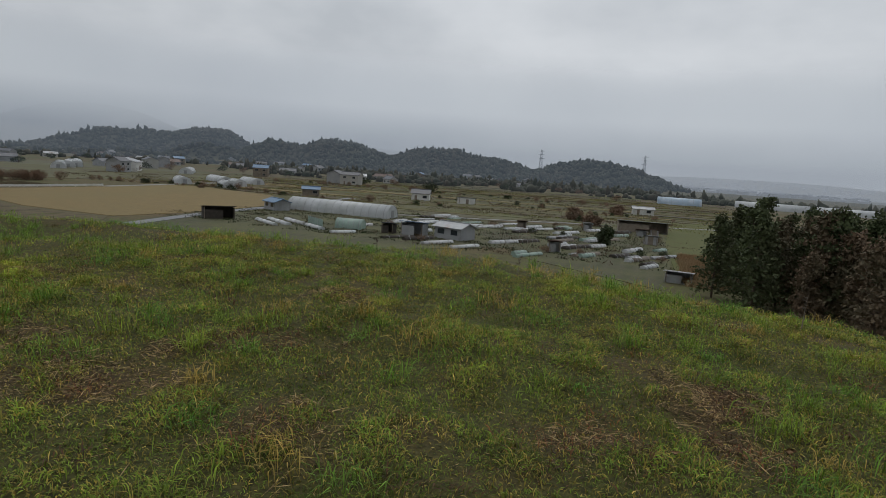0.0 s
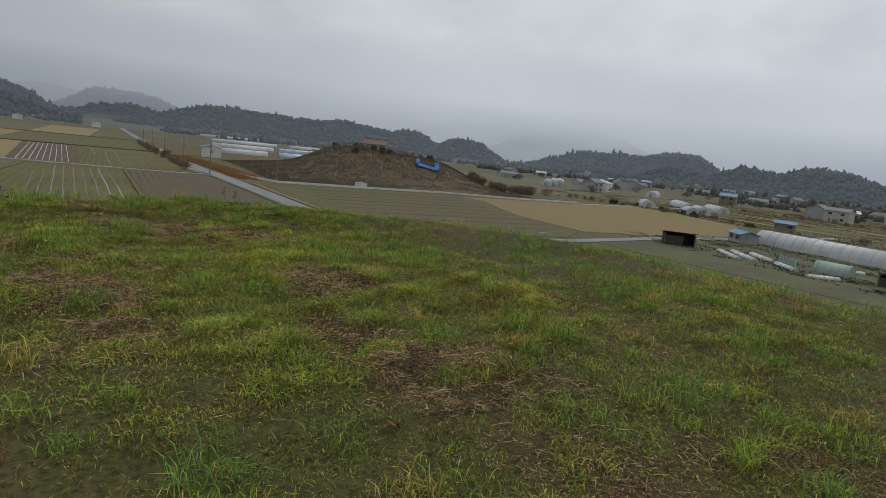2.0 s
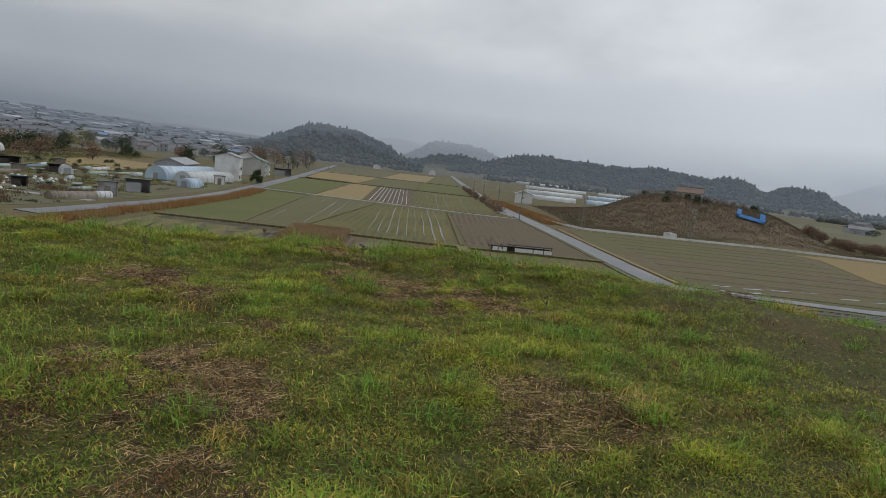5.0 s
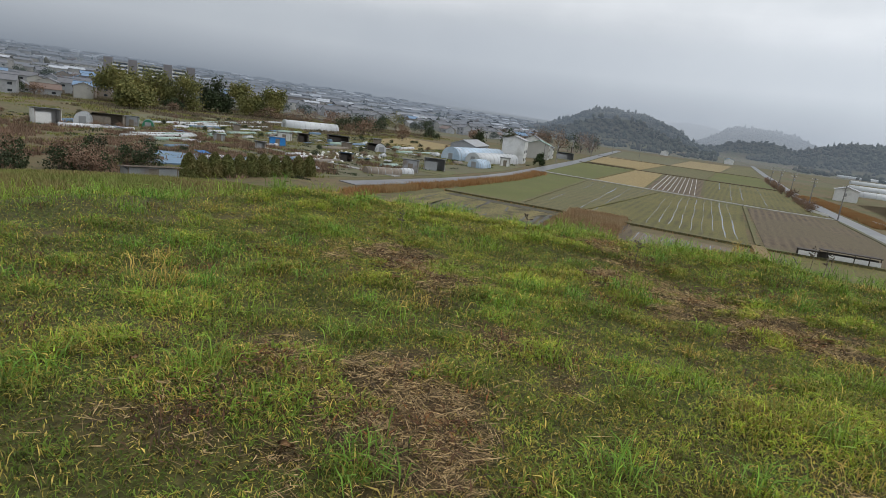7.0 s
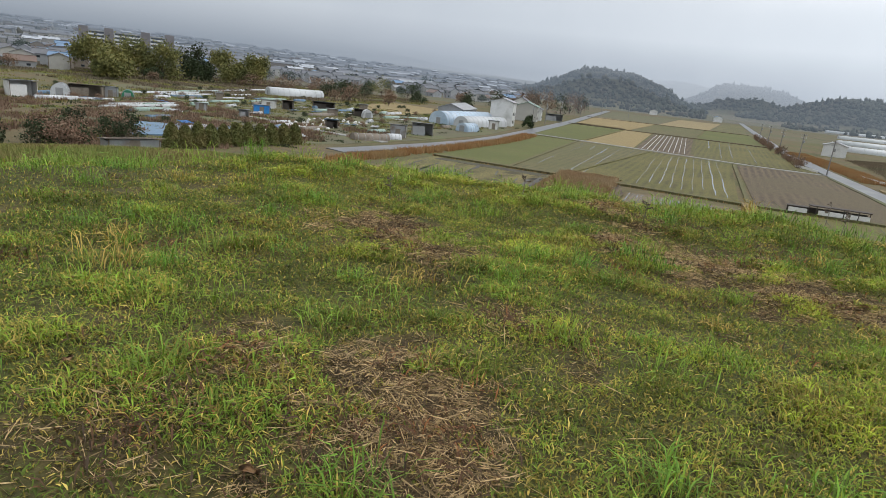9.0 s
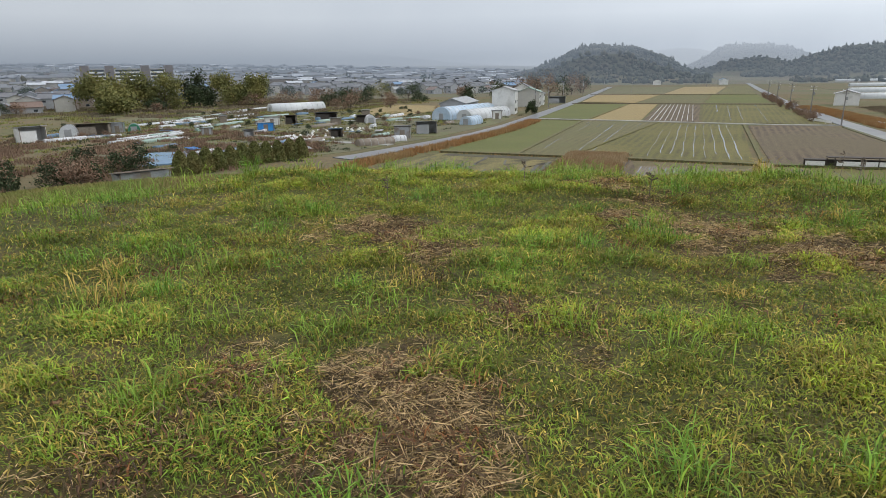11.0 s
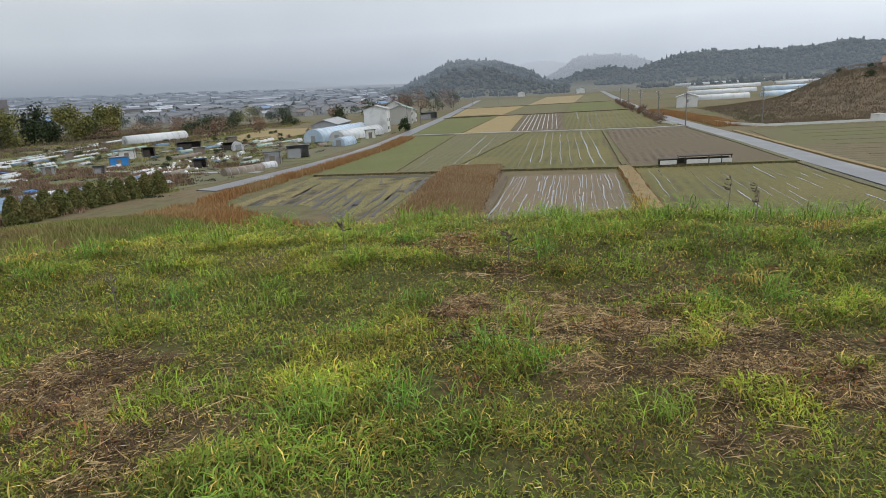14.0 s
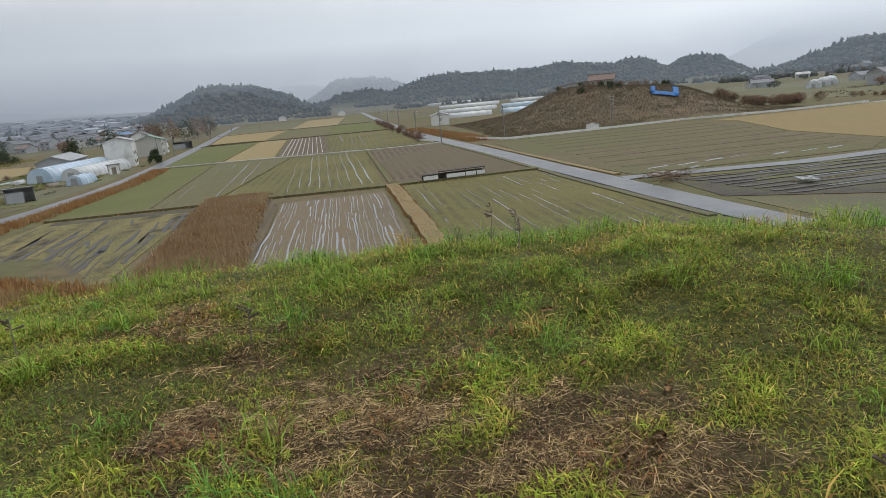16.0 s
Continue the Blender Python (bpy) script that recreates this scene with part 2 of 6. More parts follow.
def from_arrays(name, verts, faces, material, smooth=False):
    """A mesh object from numpy arrays; faces all of one size."""
    me = bpy.data.meshes.new(name)
    nv, (nf, k) = len(verts), faces.shape
    me.vertices.add(nv)
    me.vertices.foreach_set("co", np.asarray(verts, np.float32).ravel())
    me.loops.add(nf * k)
    me.loops.foreach_set("vertex_index", np.asarray(faces, np.int32).ravel())
    me.polygons.add(nf)
    me.polygons.foreach_set("loop_start", np.arange(0, nf * k, k, dtype=np.int32))
    if smooth:
        me.polygons.foreach_set("use_smooth", np.ones(nf, bool))
    me.update(calc_edges=True)
    me.materials.append(material)
    return new(name, me)


def box(bm, x0, y0, z0, x1, y1, z1, bevel=0.0):
    r = bmesh.ops.create_cube(bm, size=1.0)
    vs = r["verts"]
    for v in vs:
        v.co = Vector(((x0 + x1) / 2 + v.co.x * (x1 - x0), (y0 + y1) / 2 + v.co.y * (y1 - y0), (z0 + z1) / 2 + v.co.z * (z1 - z0)))
    if bevel:
        es = list({e for v in vs for e in v.link_edges})
        bmesh.ops.bevel(bm, geom=es, offset=bevel, segments=1, affect="EDGES")
    return bm


def one_box(*a, bevel=0.0):
    return box(bmesh.new(), *a, bevel=bevel)


def tube(bm, p, q, r0, r1, sides=8):
    p, q = Vector(p), Vector(q)
    d = q - p
    m = Matrix.Translation((p + q) / 2) @ d.to_track_quat("Z", "Y").to_matrix().to_4x4()
    bmesh.ops.create_cone(bm, cap_ends=True, segments=sides, radius1=r0, radius2=r1, depth=d.length, matrix=m)
    return bm


def prism(bm, pts, z0, z1):
    lo = [bm.verts.new((x, y, z0)) for x, y in pts]
    hi = [bm.verts.new((x, y, z1)) for x, y in pts]
    k = len(pts)
    bm.faces.new(hi)
    bm.faces.new(lo[::-1])
    for i in range(k):
        bm.faces.new((lo[i], lo[(i + 1) % k], hi[(i + 1) % k], hi[i]))
    bmesh.ops.recalc_face_normals(bm, faces=bm.faces)
    return bm


def thing(name, x, y, z, turn=0.0, label="", category="", group="", kind=""):
    ob = new(name)
    ob.empty_display_size = 0.5
    ob.matrix_world = pose(x, y, z, 0, 0, turn)
    return tagged(ob, label, category, group, kind)


# ---- lie of the land ----
class Waves:
    """Smooth pseudo-random field: sums of sines in random directions."""

    def __init__(self, seed, size, count=14):
        r = np.random.RandomState(seed)
        a = r.rand(count) * 2 * np.pi
        k = 2 * np.pi / size * (0.6 + 0.9 * r.rand(count))
        self.kx, self.ky, self.ph = k * np.cos(a), k * np.sin(a), r.rand(count) * 2 * np.pi

    def __call__(self, x, y):
        x, y = np.asarray(x, float), np.asarray(y, float)
        out = np.zeros_like(x)
        for kx, ky, ph in zip(self.kx, self.ky, self.ph):
            out += np.sin(kx * x + ky * y + ph)
        return out / math.sqrt(len(self.kx) / 2)


W_big, W_mid, W_small, W_tiny = Waves(3, 9.0), Waves(5, 2.2), Waves(7, 0.8), Waves(9, 0.3)
W_ridge, W_ridge2 = Waves(11, 160.0), Waves(12, 60.0)


def bump(x, y, az, d, across, deep, h):
    a = radians(az)
    cx, cy = -5 + d * math.cos(a), 2 + d * math.sin(a)
    u = (x - cx) * math.cos(a) + (y - cy) * math.sin(a)
    v = -(x - cx) * math.sin(a) + (y - cy) * math.cos(a)
    return h * np.exp(-(((u / deep) ** 2 + (v / across) ** 2) ** 1.35))


# wooded hills: bearing, distance, half width across and in depth, height
WOODED = [
    (190.1, 985, 103, 95, 44), (178.4, 1360, 111, 100, 60), (169.2, 1150, 152, 110, 47), (160.4, 1150, 168, 110, 41.5), (154.2, 1140, 52, 100, 40.5), (149.2, 1130, 62, 100, 34),
    (135.6, 1060, 119, 110, 37), (129.9, 1010, 67, 90, 47), (123.9, 930, 61, 90, 30), (118.2, 880, 78, 95, 38), (109.6, 880, 77, 90, 35), (104, 860, 60, 80, 27), (94.8, 840, 87, 80, 31),
]
FARHILLS = [(139, 2450, 330, 300, 150), (82, 2450, 620, 300, 42), (-132, 2300, 900, 300, 90), (184, 2300, 160, 300, 62), (115, 2400, 500, 300, 66)]


def smooth01(t):
    t = np.clip(t, 0, 1)
    return t * t * (3 - 2 * t)


def wooded(x, y):
    h = np.zeros_like(np.asarray(x, float))
    for b in WOODED:
        h = h + bump(x, y, *b) ** 6
    return h ** (1 / 6) * (1 + 0.10 * W_ridge(x, y) * 0.6 + 0.04 * W_ridge2(x, y))


def knoll(x, y):
    return 10.0 * np.exp(-((((x + 226) / 42) ** 2 + ((y - 100) / 31) ** 2) ** 2.1)) + 2.6 * np.exp(-((((x + 232) / 42) ** 2 + ((y - 70) / 24) ** 2) ** 1.4))


def crown_radius(dx, dy):
    return np.sqrt((dx / 8.3) ** 2 + (dy / np.where(dy < 0, 6.1, 7.0 - 0.9 * smooth01((dx - 1) / 4))) ** 2) + 1e-6


def rim_rise(x, y):
    """The crown's edge stands a little proud to the west and north-west."""
    dx, dy = x + 3.6, y - 2.0
    way = np.angle(np.exp(1j * (np.arctan2(dy, dx) - radians(158))))
    return 0.16 * np.exp(-(((crown_radius(dx, dy) - 1.12) / 0.16) ** 2)) * np.exp(-((way / 0.62) ** 4)) + 0.2 * np.exp(-(((x + 11.4) / 1.3) ** 2 + ((y + 3.7) / 1.3) ** 2)) + 0.24 * np.exp(-(((x + 8.8) / 2.2) ** 2 + ((y + 5.2) / 1.4) ** 2))


def hilltop(x, y):
    """0 on the lookout's crown, growing to 1 at its foot."""
    dx, dy = x + 3.6, y - 2.0
    r = crown_radius(dx, dy)
    d = np.hypot(dx, dy) * np.maximum(0, 1 - 1 / r)
    a = np.arctan2(dy, dx)
    west = np.exp(-((np.angle(np.exp(1j * (a - radians(-153)))) / 0.20) ** 2))
    south = np.exp(-((np.angle(np.exp(1j * (a - radians(-115)))) / 0.5) ** 2))
    length = 29 + 9 * west - 6 * south
    return np.clip(d / length, 0, 1)


def land(x, y):
    x, y = np.asarray(x, float), np.asarray(y, float)
    u = hilltop(x, y)
    fall = (1 - np.cos(np.pi * u)) / 2
    near = 1 - smooth01((u - 0.8) / 0.2)
    # a gentle weedy apron below the south-western flank
    dist = np.hypot(x + 3.6, y - 2.0)
    way = np.angle(np.exp(1j * (np.arctan2(y - 2.0, x + 3.6) - radians(-128))))
    apron = 9.0 * np.maximum(0, 1 - (dist / 86) ** 2) * np.exp(-((way / 0.36) ** 4))
    fall = np.minimum(fall, 1 - apron / 12.0)
    z = PLAIN * fall + rim_rise(x, y) + near * (0.05 * W_big(x, y) * 0.7 + 0.018 * W_mid(x, y) + 0.008 * W_small(x, y))
    s = -(0.35 * x + 0.937 * y)
    rise = np.maximum(0, s - 285)
    z = z + 40 * smooth01(rise / 1100)
    z = z + wooded(x, y) + knoll(x, y)
    for b in FARHILLS:
        z = z + bump(x, y, *b)
    return z


def land_at(x, y):
    return float(land(np.array([x]), np.array([y]))[0])


def axis_lines(c):
    """Grid lines, dense about c and coarser away from it."""
    out, v = [0.0], 0.0
    while v < 4600:
        v += 0.28 if v < 14 else (0.9 if v < 34 else min(2.5 + (v - 34) * 0.03, 70))
        out.append(v)
    out = np.array(out)
    return np.concatenate([c - out[:0:-1], c + out])


def build_ground():
    gx, gy = axis_lines(-6.0), axis_lines(2.0)
    X, Y = np.meshgrid(gx, gy)
    Z = land(X, Y)
    v = np.stack([X.ravel(), Y.ravel(), Z.ravel()], 1)
    nx, ny = len(gx), len(gy)
    i = (np.arange(ny - 1)[:, None] * nx + np.arange(nx - 1)[None, :]).ravel()
    f = np.stack([i, i + 1, i + nx + 1, i + nx], 1)
    m, n, l, p = nodes_of("earth_and_turf")
    at = n.new("ShaderNodeAttribute")
    at.attribute_name = "cover"
    sep = n.new("ShaderNodeSeparateColor")
    l.new(at.outputs["Color"], sep.inputs[0])
    turf = mix_rgb(n, l, spread(n, l, noise_node(n, l, 1.2, 6.0), 0.35, 0.65), (0.075, 0.085, 0.02), (0.10, 0.085, 0.03))
    turf = mix_rgb(n, l, spread(n, l, noise_node(n, l, 22.0, 4.0), 0.35, 0.7), turf, (0.03, 0.03, 0.011))
    straw = mix_rgb(n, l, spread(n, l, noise_node(n, l, 40.0, 3.0), 0.35, 0.65), (0.045, 0.028, 0.017), (0.15, 0.095, 0.052))
    turf = mix_rgb(n, l, sep.outputs[1], turf, straw)
    farm = mix_rgb(n, l, spread(n, l, noise_node(n, l, 0.05, 5.0), 0.4, 0.62), (0.105, 0.105, 0.045), (0.14, 0.105, 0.06))
    farm = mix_rgb(n, l, spread(n, l, noise_node(n, l, 0.5, 5.0), 0.45, 0.75), farm, (0.075, 0.068, 0.038))
    wood = mix_rgb(n, l, noise_node(n, l, 0.03, 4.0), (0.04, 0.05, 0.028), (0.075, 0.06, 0.04))
    dry = mix_rgb(n, l, spread(n, l, noise_node(n, l, 0.12, 6.0), 0.4, 0.65), (0.12, 0.095, 0.066), (0.155, 0.115, 0.075))
    col = mix_rgb(n, l, sep.outputs[0], farm, turf)
    col = mix_rgb(n, l, sep.outputs[2], col, wood)
    al = at.outputs["Alpha"]
    col = mix_rgb(n, l, al, col, dry)
    l.new(col, p.inputs["Base Color"])
    p.inputs["Roughness"].default_value = 0.92
    p.inputs["Specular IOR Level"].default_value = 0.2
    bp = n.new("ShaderNodeBump")
    bp.inputs["Strength"].default_value = 0.6
    bp.inputs["Distance"].default_value = 0.03
    l.new(noise_node(n, l, 30.0, 5.0), bp.inputs["Height"])
    l.new(bp.outputs[0], p.inputs["Normal"])
    g = from_arrays("ground", v, f, m, True)
    u = hilltop(X, Y).ravel()
    cov = np.zeros((len(v), 4), np.float32)
    cov[:, 0] = np.maximum(1 - smooth01((u - 0.75) / 0.25), np.where(np.hypot(X.ravel() + 3.6, Y.ravel() - 2) < 90, smooth01((Z.ravel() + 11.9) / 0.8), 0))
    cov[:, 1] = bare(X.ravel(), Y.ravel())
    cov[:, 2] = smooth01((wooded(X, Y).ravel() - 2) / 4)
    cov[:, 3] = smooth01((knoll(X, Y).ravel() - 0.4) / 1.2)
    layer = g.data.attributes.new("cover", "FLOAT_COLOR", "POINT")
    layer.data.foreach_set("color", cov.ravel())
    return tagged(g, "grassy hilltop falling to a flat farmed valley", "ground", kind="structure")


# mown and trodden patches of straw on the crown: x, y, radius, strength
PATCHES = [
    (-10.63, 1.35, 0.52, 1.0), (-10.66, 0.95, 0.38, 0.9), (-11.1, 1.95, 0.28, 1.0), (-10.25, 2.35, 0.55, 1.0), (-10.2, 2.68, 0.45, 0.8), (-11.65, 0.84, 0.35, 0.6), (-12.2, 0.3, 0.4, 0.5),
    (-9.6, -1.05, 0.5, 1.0), (-9.4, -0.86, 0.4, 0.9), (-9.0, -0.35, 0.4, 0.7), (-10.9, 0.78, 0.25, 0.8), (-8.1, 0.68, 0.35, 0.5), (-6.9, 0.6, 0.5, 1.0), (-6.5, 0.7, 0.5, 1.0), (-6.85, -0.2, 0.25, 0.8),
    (-6.18, -0.27, 0.35, 0.5), (-7.0, 3.2, 0.5, 0.5), (-4.4, 2.67, 0.5, 1.0), (-4.3, 3.2, 0.45, 0.9), (-6.93, 2.84, 0.45, 0.5), (-5.2, 2.54, 0.4, 0.6), (1.07, 4.95, 0.32, 0.9), (1.04, 4.2, 0.34, 0.6),
    (-3.0, 3.05, 0.55, 0.7), (-1.36, 2.98, 0.35, 0.45), (-2.67, 6.1, 0.35, 0.5), (0.3, 3.76, 0.35, 0.5), (-5.5, 0.85, 0.4, 0.6), (-2.4, 4.4, 0.5, 0.35), (-5.8, 4.9, 0.5, 0.4),
]


def bare(x, y):
    out = np.zeros_like(np.asarray(x, float))
    wob = 0.38 * W_small(x, y) + 0.34 * W_tiny(x, y)
    for px, py, r, s in PATCHES:
        d = np.hypot(x - px, (y - py) * 1.15) / (r * 0.98) + wob * 0.95
        out = np.maximum(out, 0.86 * s * (1 - smooth01((d - 0.35) / 0.9)))
    fleck = smooth01((W_mid(x + 40, y) * 0.6 + W_small(x, y + 9) * 0.6 - 1.0) / 0.7)
    return np.clip(np.maximum(out, 0.5 * fleck), 0, 1)


build_ground()


# ---- grass on the crown ----
def blade_material(name, least, most):
    m, n, l, p = nodes_of(name)
    at = n.new("ShaderNodeAttribute")
    at.attribute_name = "tint"
    g = n.new("ShaderNodeNewGeometry")
    vary = n.new("ShaderNodeMapRange")
    vary.inputs["To Min"].default_value, vary.inputs["To Max"].default_value = least, most
    l.new(g.outputs["Random Per Island"], vary.inputs["Value"])
    col = mix_rgb(n, l, vary.outputs["Result"], at.outputs["Color"], (0.12, 0.17, 0.03))
    l.new(col, p.inputs["Base Color"])
    p.inputs["Roughness"].default_value = 0.6
    p.inputs["Specular IOR Level"].default_value = 0.18
    glow_through = n.new("ShaderNodeBsdfTranslucent")
    l.new(mix_rgb(n, l, 1.0, col, (1.0, 1.0, 0.55), "MULTIPLY"), glow_through.inputs["Color"])
    both = n.new("ShaderNodeMixShader")
    both.inputs[0].default_value = 0.22
    l.new(p.outputs[0], both.inputs[1])
    l.new(glow_through.outputs[0], both.inputs[2])
    l.new(both.outputs[0], n["Material Output"].inputs["Surface"])
    return m


M_blade = blade_material("grass_blades", 0.08, 0.5)
M_straw = blade_material("dead_stalks", 0.0, 0.06)


def blades(name, seed, x, y, length, width, lean, tint, label, flat=False, material=None):
    """Bent blades: root, two shoulders, tip; rooted on the land, or lying on it as stalks."""
    r = np.random.RandomState(seed)
    k = len(x)
    z = land(x, y) - 0.008
    a = r.rand(k) * 2 * np.pi
    side = np.stack([-np.sin(a), np.cos(a), 0.3 * r.randn(k)], 1)
    out = np.stack([np.cos(a), np.sin(a), np.zeros(k)], 1)
    root = np.stack([x, y, z], 1)
    up = np.array([0, 0, 1.0])
    rise = np.sqrt(np.maximum(0.03, 1 - np.minimum(1, lean) ** 2))
    mid = root + out * (lean * length * 0.38)[:, None] + up * (length * (0.25 + 0.45 * rise))[:, None]
    verts = np.empty((k, 4, 3))
    verts[:, 0] = root
    verts[:, 1] = mid - side * (width / 2)[:, None]
    verts[:, 2] = mid + side * (width / 2)[:, None]
    verts[:, 3] = root + out * (lean * length)[:, None] + up * (length * rise * 0.9 + 0.006)[:, None]
    if flat:
        level = 0.012 + 0.035 * r.rand(k, 1) ** 1.6
        slope = 0.16 * r.randn(k, 1)
        axis = out + up * slope
        half = (length / 2)[:, None]
        across = np.stack([-np.sin(a), np.cos(a), 0.8 * r.randn(k)], 1) * (width / 2)[:, None]
        mid = root + up * level
        verts[:, 0], verts[:, 3] = mid - axis * half, mid + axis * half
        verts[:, 1], verts[:, 2] = mid - across, mid + across
    base = (np.arange(k) * 4)[:, None]
    tri = np.concatenate([base + np.array([[0, 2, 1]]), base + np.array([[1, 2, 3]])])
    ob = from_arrays(name, verts.reshape(-1, 3), tri, material or M_blade)
    layer = ob.data.attributes.new("tint", "FLOAT_COLOR", "POINT")
    t4 = np.ones((k, 4, 4), np.float32)
    t4[:, :, :3] = tint[:, None, :]
    layer.data.foreach_set("color", t4.ravel())
    return tagged(ob, label, "grass", kind="stuff")


def grow_grass():
    r = np.random.RandomState(21)
    pts = []
    for area, count in (((-13.5, -5.0, -3.5, 5.0), 600000), ((-7, 3.0, 1.0, 9.0), 350000), ((-15.5, 4, -6, 11.5), 130000), ((-22, 8, -12, 18), 40000)):
        x0, x1, y0, y1 = area
        pts.append(np.stack([x0 + (x1 - x0) * r.rand(count), y0 + (y1 - y0) * r.rand(count)], 1) + 0.5 * r.randn(count, 2))
    p = np.concatenate(pts)
    x, y = p[:, 0], p[:, 1]
    b = bare(x, y)
    tuft = smooth01((W_mid(x, y) * 0.4 + W_small(x, y) * 0.65 - 0.1) / 1.0)
    keep = (r.rand(len(x)) < (1 - 0.88 * b) * (0.72 + 0.28 * tuft)) & (hilltop(x, y) < 0.5) & ((x < 0.8) | (y > 1))
    x, y, b, tuft = x[keep], y[keep], b[keep], tuft[keep]
    k = len(x)
    edge = smooth01((hilltop(x, y) - 0.02) / 0.1)
    # a third are the small broad leaves of herbs, the rest grass
    herb = r.rand(k) < 0.33
    length = (0.026 + 0.045 * r.rand(k) ** 1.7) * (1 + 0.75 * tuft + 0.9 * edge) * (1 - 0.35 * b)
    length = np.where(herb, 0.018 + 0.022 * r.rand(k), length)
    width = (0.0030 + 0.0034 * r.rand(k)) * (1 + 0.2 * tuft + 1.1 * edge)
    width = np.where(herb, 0.006 + 0.006 * r.rand(k), width)
    lean = np.where(herb, 0.75 + 0.25 * r.rand(k), 0.58 + 0.42 * r.rand(k) ** 0.7)
    deep, green, lime, olive, straw = (np.array(c) for c in ((0.07, 0.10, 0.024), (0.14, 0.22, 0.042), (0.235, 0.285, 0.045), (0.25, 0.19, 0.07), (0.52, 0.38, 0.18)))
    h = np.clip(0.45 + 0.42 * W_big(x + 3, y) + 0.32 * W_mid(x, y - 20), 0, 1)[:, None]
    tint = green * (1 - h) + lime * h
    tint = tint * (1 - 0.5 * (1 - tuft)[:, None]) + deep * (0.5 * (1 - tuft))[:, None]
    tint = np.where(herb[:, None], tint * 0.6 + deep * 0.55, tint)
    q = r.rand(k)
    tint = np.where((q > 0.74)[:, None], olive, tint)
    worn = np.clip(0.25 * W_mid(x - 11, y + 5) + 0.45 * W_small(x + 7, y) + 0.45 * W_tiny(x, y), -1, 1)
    tint = tint * (1 + 0.55 * worn)[:, None]
    brown = smooth01((0.6 * W_small(x - 3, y + 8) + 0.5 * W_mid(x + 5, y + 1) + 0.25 * W_tiny(x + 2, y) - 0.25) / 0.9)
    tint = np.where((r.rand(k) < 0.42 * brown)[:, None], np.array((0.16, 0.11, 0.04)), tint)
    dry = q < 0.12 + 0.5 * b
    tint = np.where(dry[:, None], straw * (0.25 + 0.9 * r.rand(k))[:, None], tint) * (0.58 + 1.2 * r.rand(k))[:, None] * np.array((1.16, 1.16, 0.66))
    blades("hilltop_grass", 22, x, y, length, width, lean, tint, "short green and olive hilltop turf with longer tufts")
    # dead stalks matted in the worn patches, and thinly all over
    sheet = np.concatenate([np.array([[px, py]]) + rad * 1.5 * (2 * r.rand(int(42000 * rad), 2) - 1) for px, py, rad, _ in PATCHES])
    loose = np.stack([-14 + 16.5 * r.rand(60000), -5 + 15 * r.rand(60000)], 1)
    p = np.concatenate([sheet[r.rand(len(sheet)) < 0.85 * bare(sheet[:, 0], sheet[:, 1]) ** 1.5], loose[r.rand(60000) < 0.35]])
    x, y = p[:, 0], p[:, 1]
    k = len(x)
    tone = r.rand(k)[:, None]
    dark = smooth01((W_small(x + 31, y - 4) + 0.5 * W_tiny(x, y + 3) + 0.1) / 0.8)[:, None]
    tint = np.array((0.07, 0.046, 0.026)) * (1 - tone) + np.array((0.74, 0.53, 0.28)) * tone ** (1.3 + 2.2 * dark)
    blades("dead_straw", 23, x, y, 0.02 + 0.16 * r.rand(k) ** 3.0, 0.0019 + 0.0024 * r.rand(k), np.ones(k), tint, "matted brown dead straw lying in worn turf", flat=True, material=M_straw)
    # longer tufts, green within the crown, taller and some of them tan along its rim
    r2 = np.random.RandomState(31)
    c = np.stack([-15.5 + 19 * r2.rand(1000), -6.5 + 18 * r2.rand(1000)], 1)
    dry_rim = np.array([[-0.7, 9.6], [-2.0, 9.9], [-6.3, 8.7], [0.4, 9.4], [-0.2, 9.9], [1.2, 9.2], [-1.1, 9.9], [-5.9, 8.9], [-6.7, 8.6], [-9.6, 3.3], [-11.4, 2.6], [-4.6, 3.7], [-5.5, 3.3]])
    c = c[(bare(c[:, 0], c[:, 1]) < 0.3) & (hilltop(c[:, 0], c[:, 1]) < 0.22)]
    is_dry = np.concatenate([r2.rand(len(c)) > 0.9, np.ones(len(dry_rim), bool)])
    c = np.concatenate([c, dry_rim])
    n_each = 80
    wide = np.repeat(0.05 + 0.09 * r2.rand(len(c)), n_each)
    xs = np.repeat(c[:, 0], n_each) + wide * r2.randn(len(c) * n_each)
    ys = np.repeat(c[:, 1], n_each) + wide * r2.randn(len(c) * n_each)
    k = len(xs)
    hue_of = np.repeat(r2.rand(len(c)), n_each)[:, None]
    tint = np.array((0.10, 0.23, 0.045)) * (1 - hue_of) + np.array((0.22, 0.29, 0.05)) * hue_of
    tint = np.where(np.repeat(is_dry, n_each)[:, None], np.array((0.40, 0.27, 0.11)), tint) * (0.45 + 1.4 * r2.rand(k))[:, None] * np.array((1.1, 1.1, 0.8))
    rim = smooth01((hilltop(c[:, 0], c[:, 1]) - 0.02) / 0.06)
    size = np.repeat((0.5 + 0.8 * r2.rand(len(c)) ** 1.5) * (1 + 0.5 * rim), n_each)
    blades("grass_tufts", 32, xs, ys, size * (0.08 + 0.15 * r2.rand(k)), 0.004 + 0.004 * r2.rand(k), 0.45 + 0.52 * r2.rand(k), tint, "longer bright green grass tufts")
    # dark leafless stems and red-brown herbs among the turf
    k = 26000
    c = np.concatenate([np.stack([-14.5 + 17 * r2.rand(330), -5 + 15 * r2.rand(330)], 1)] + [np.array([[px, py]]) + 0.45 * rad * r2.randn(9, 2) for px, py, rad, s in PATCHES])
    pick = r2.randint(0, len(c), k)
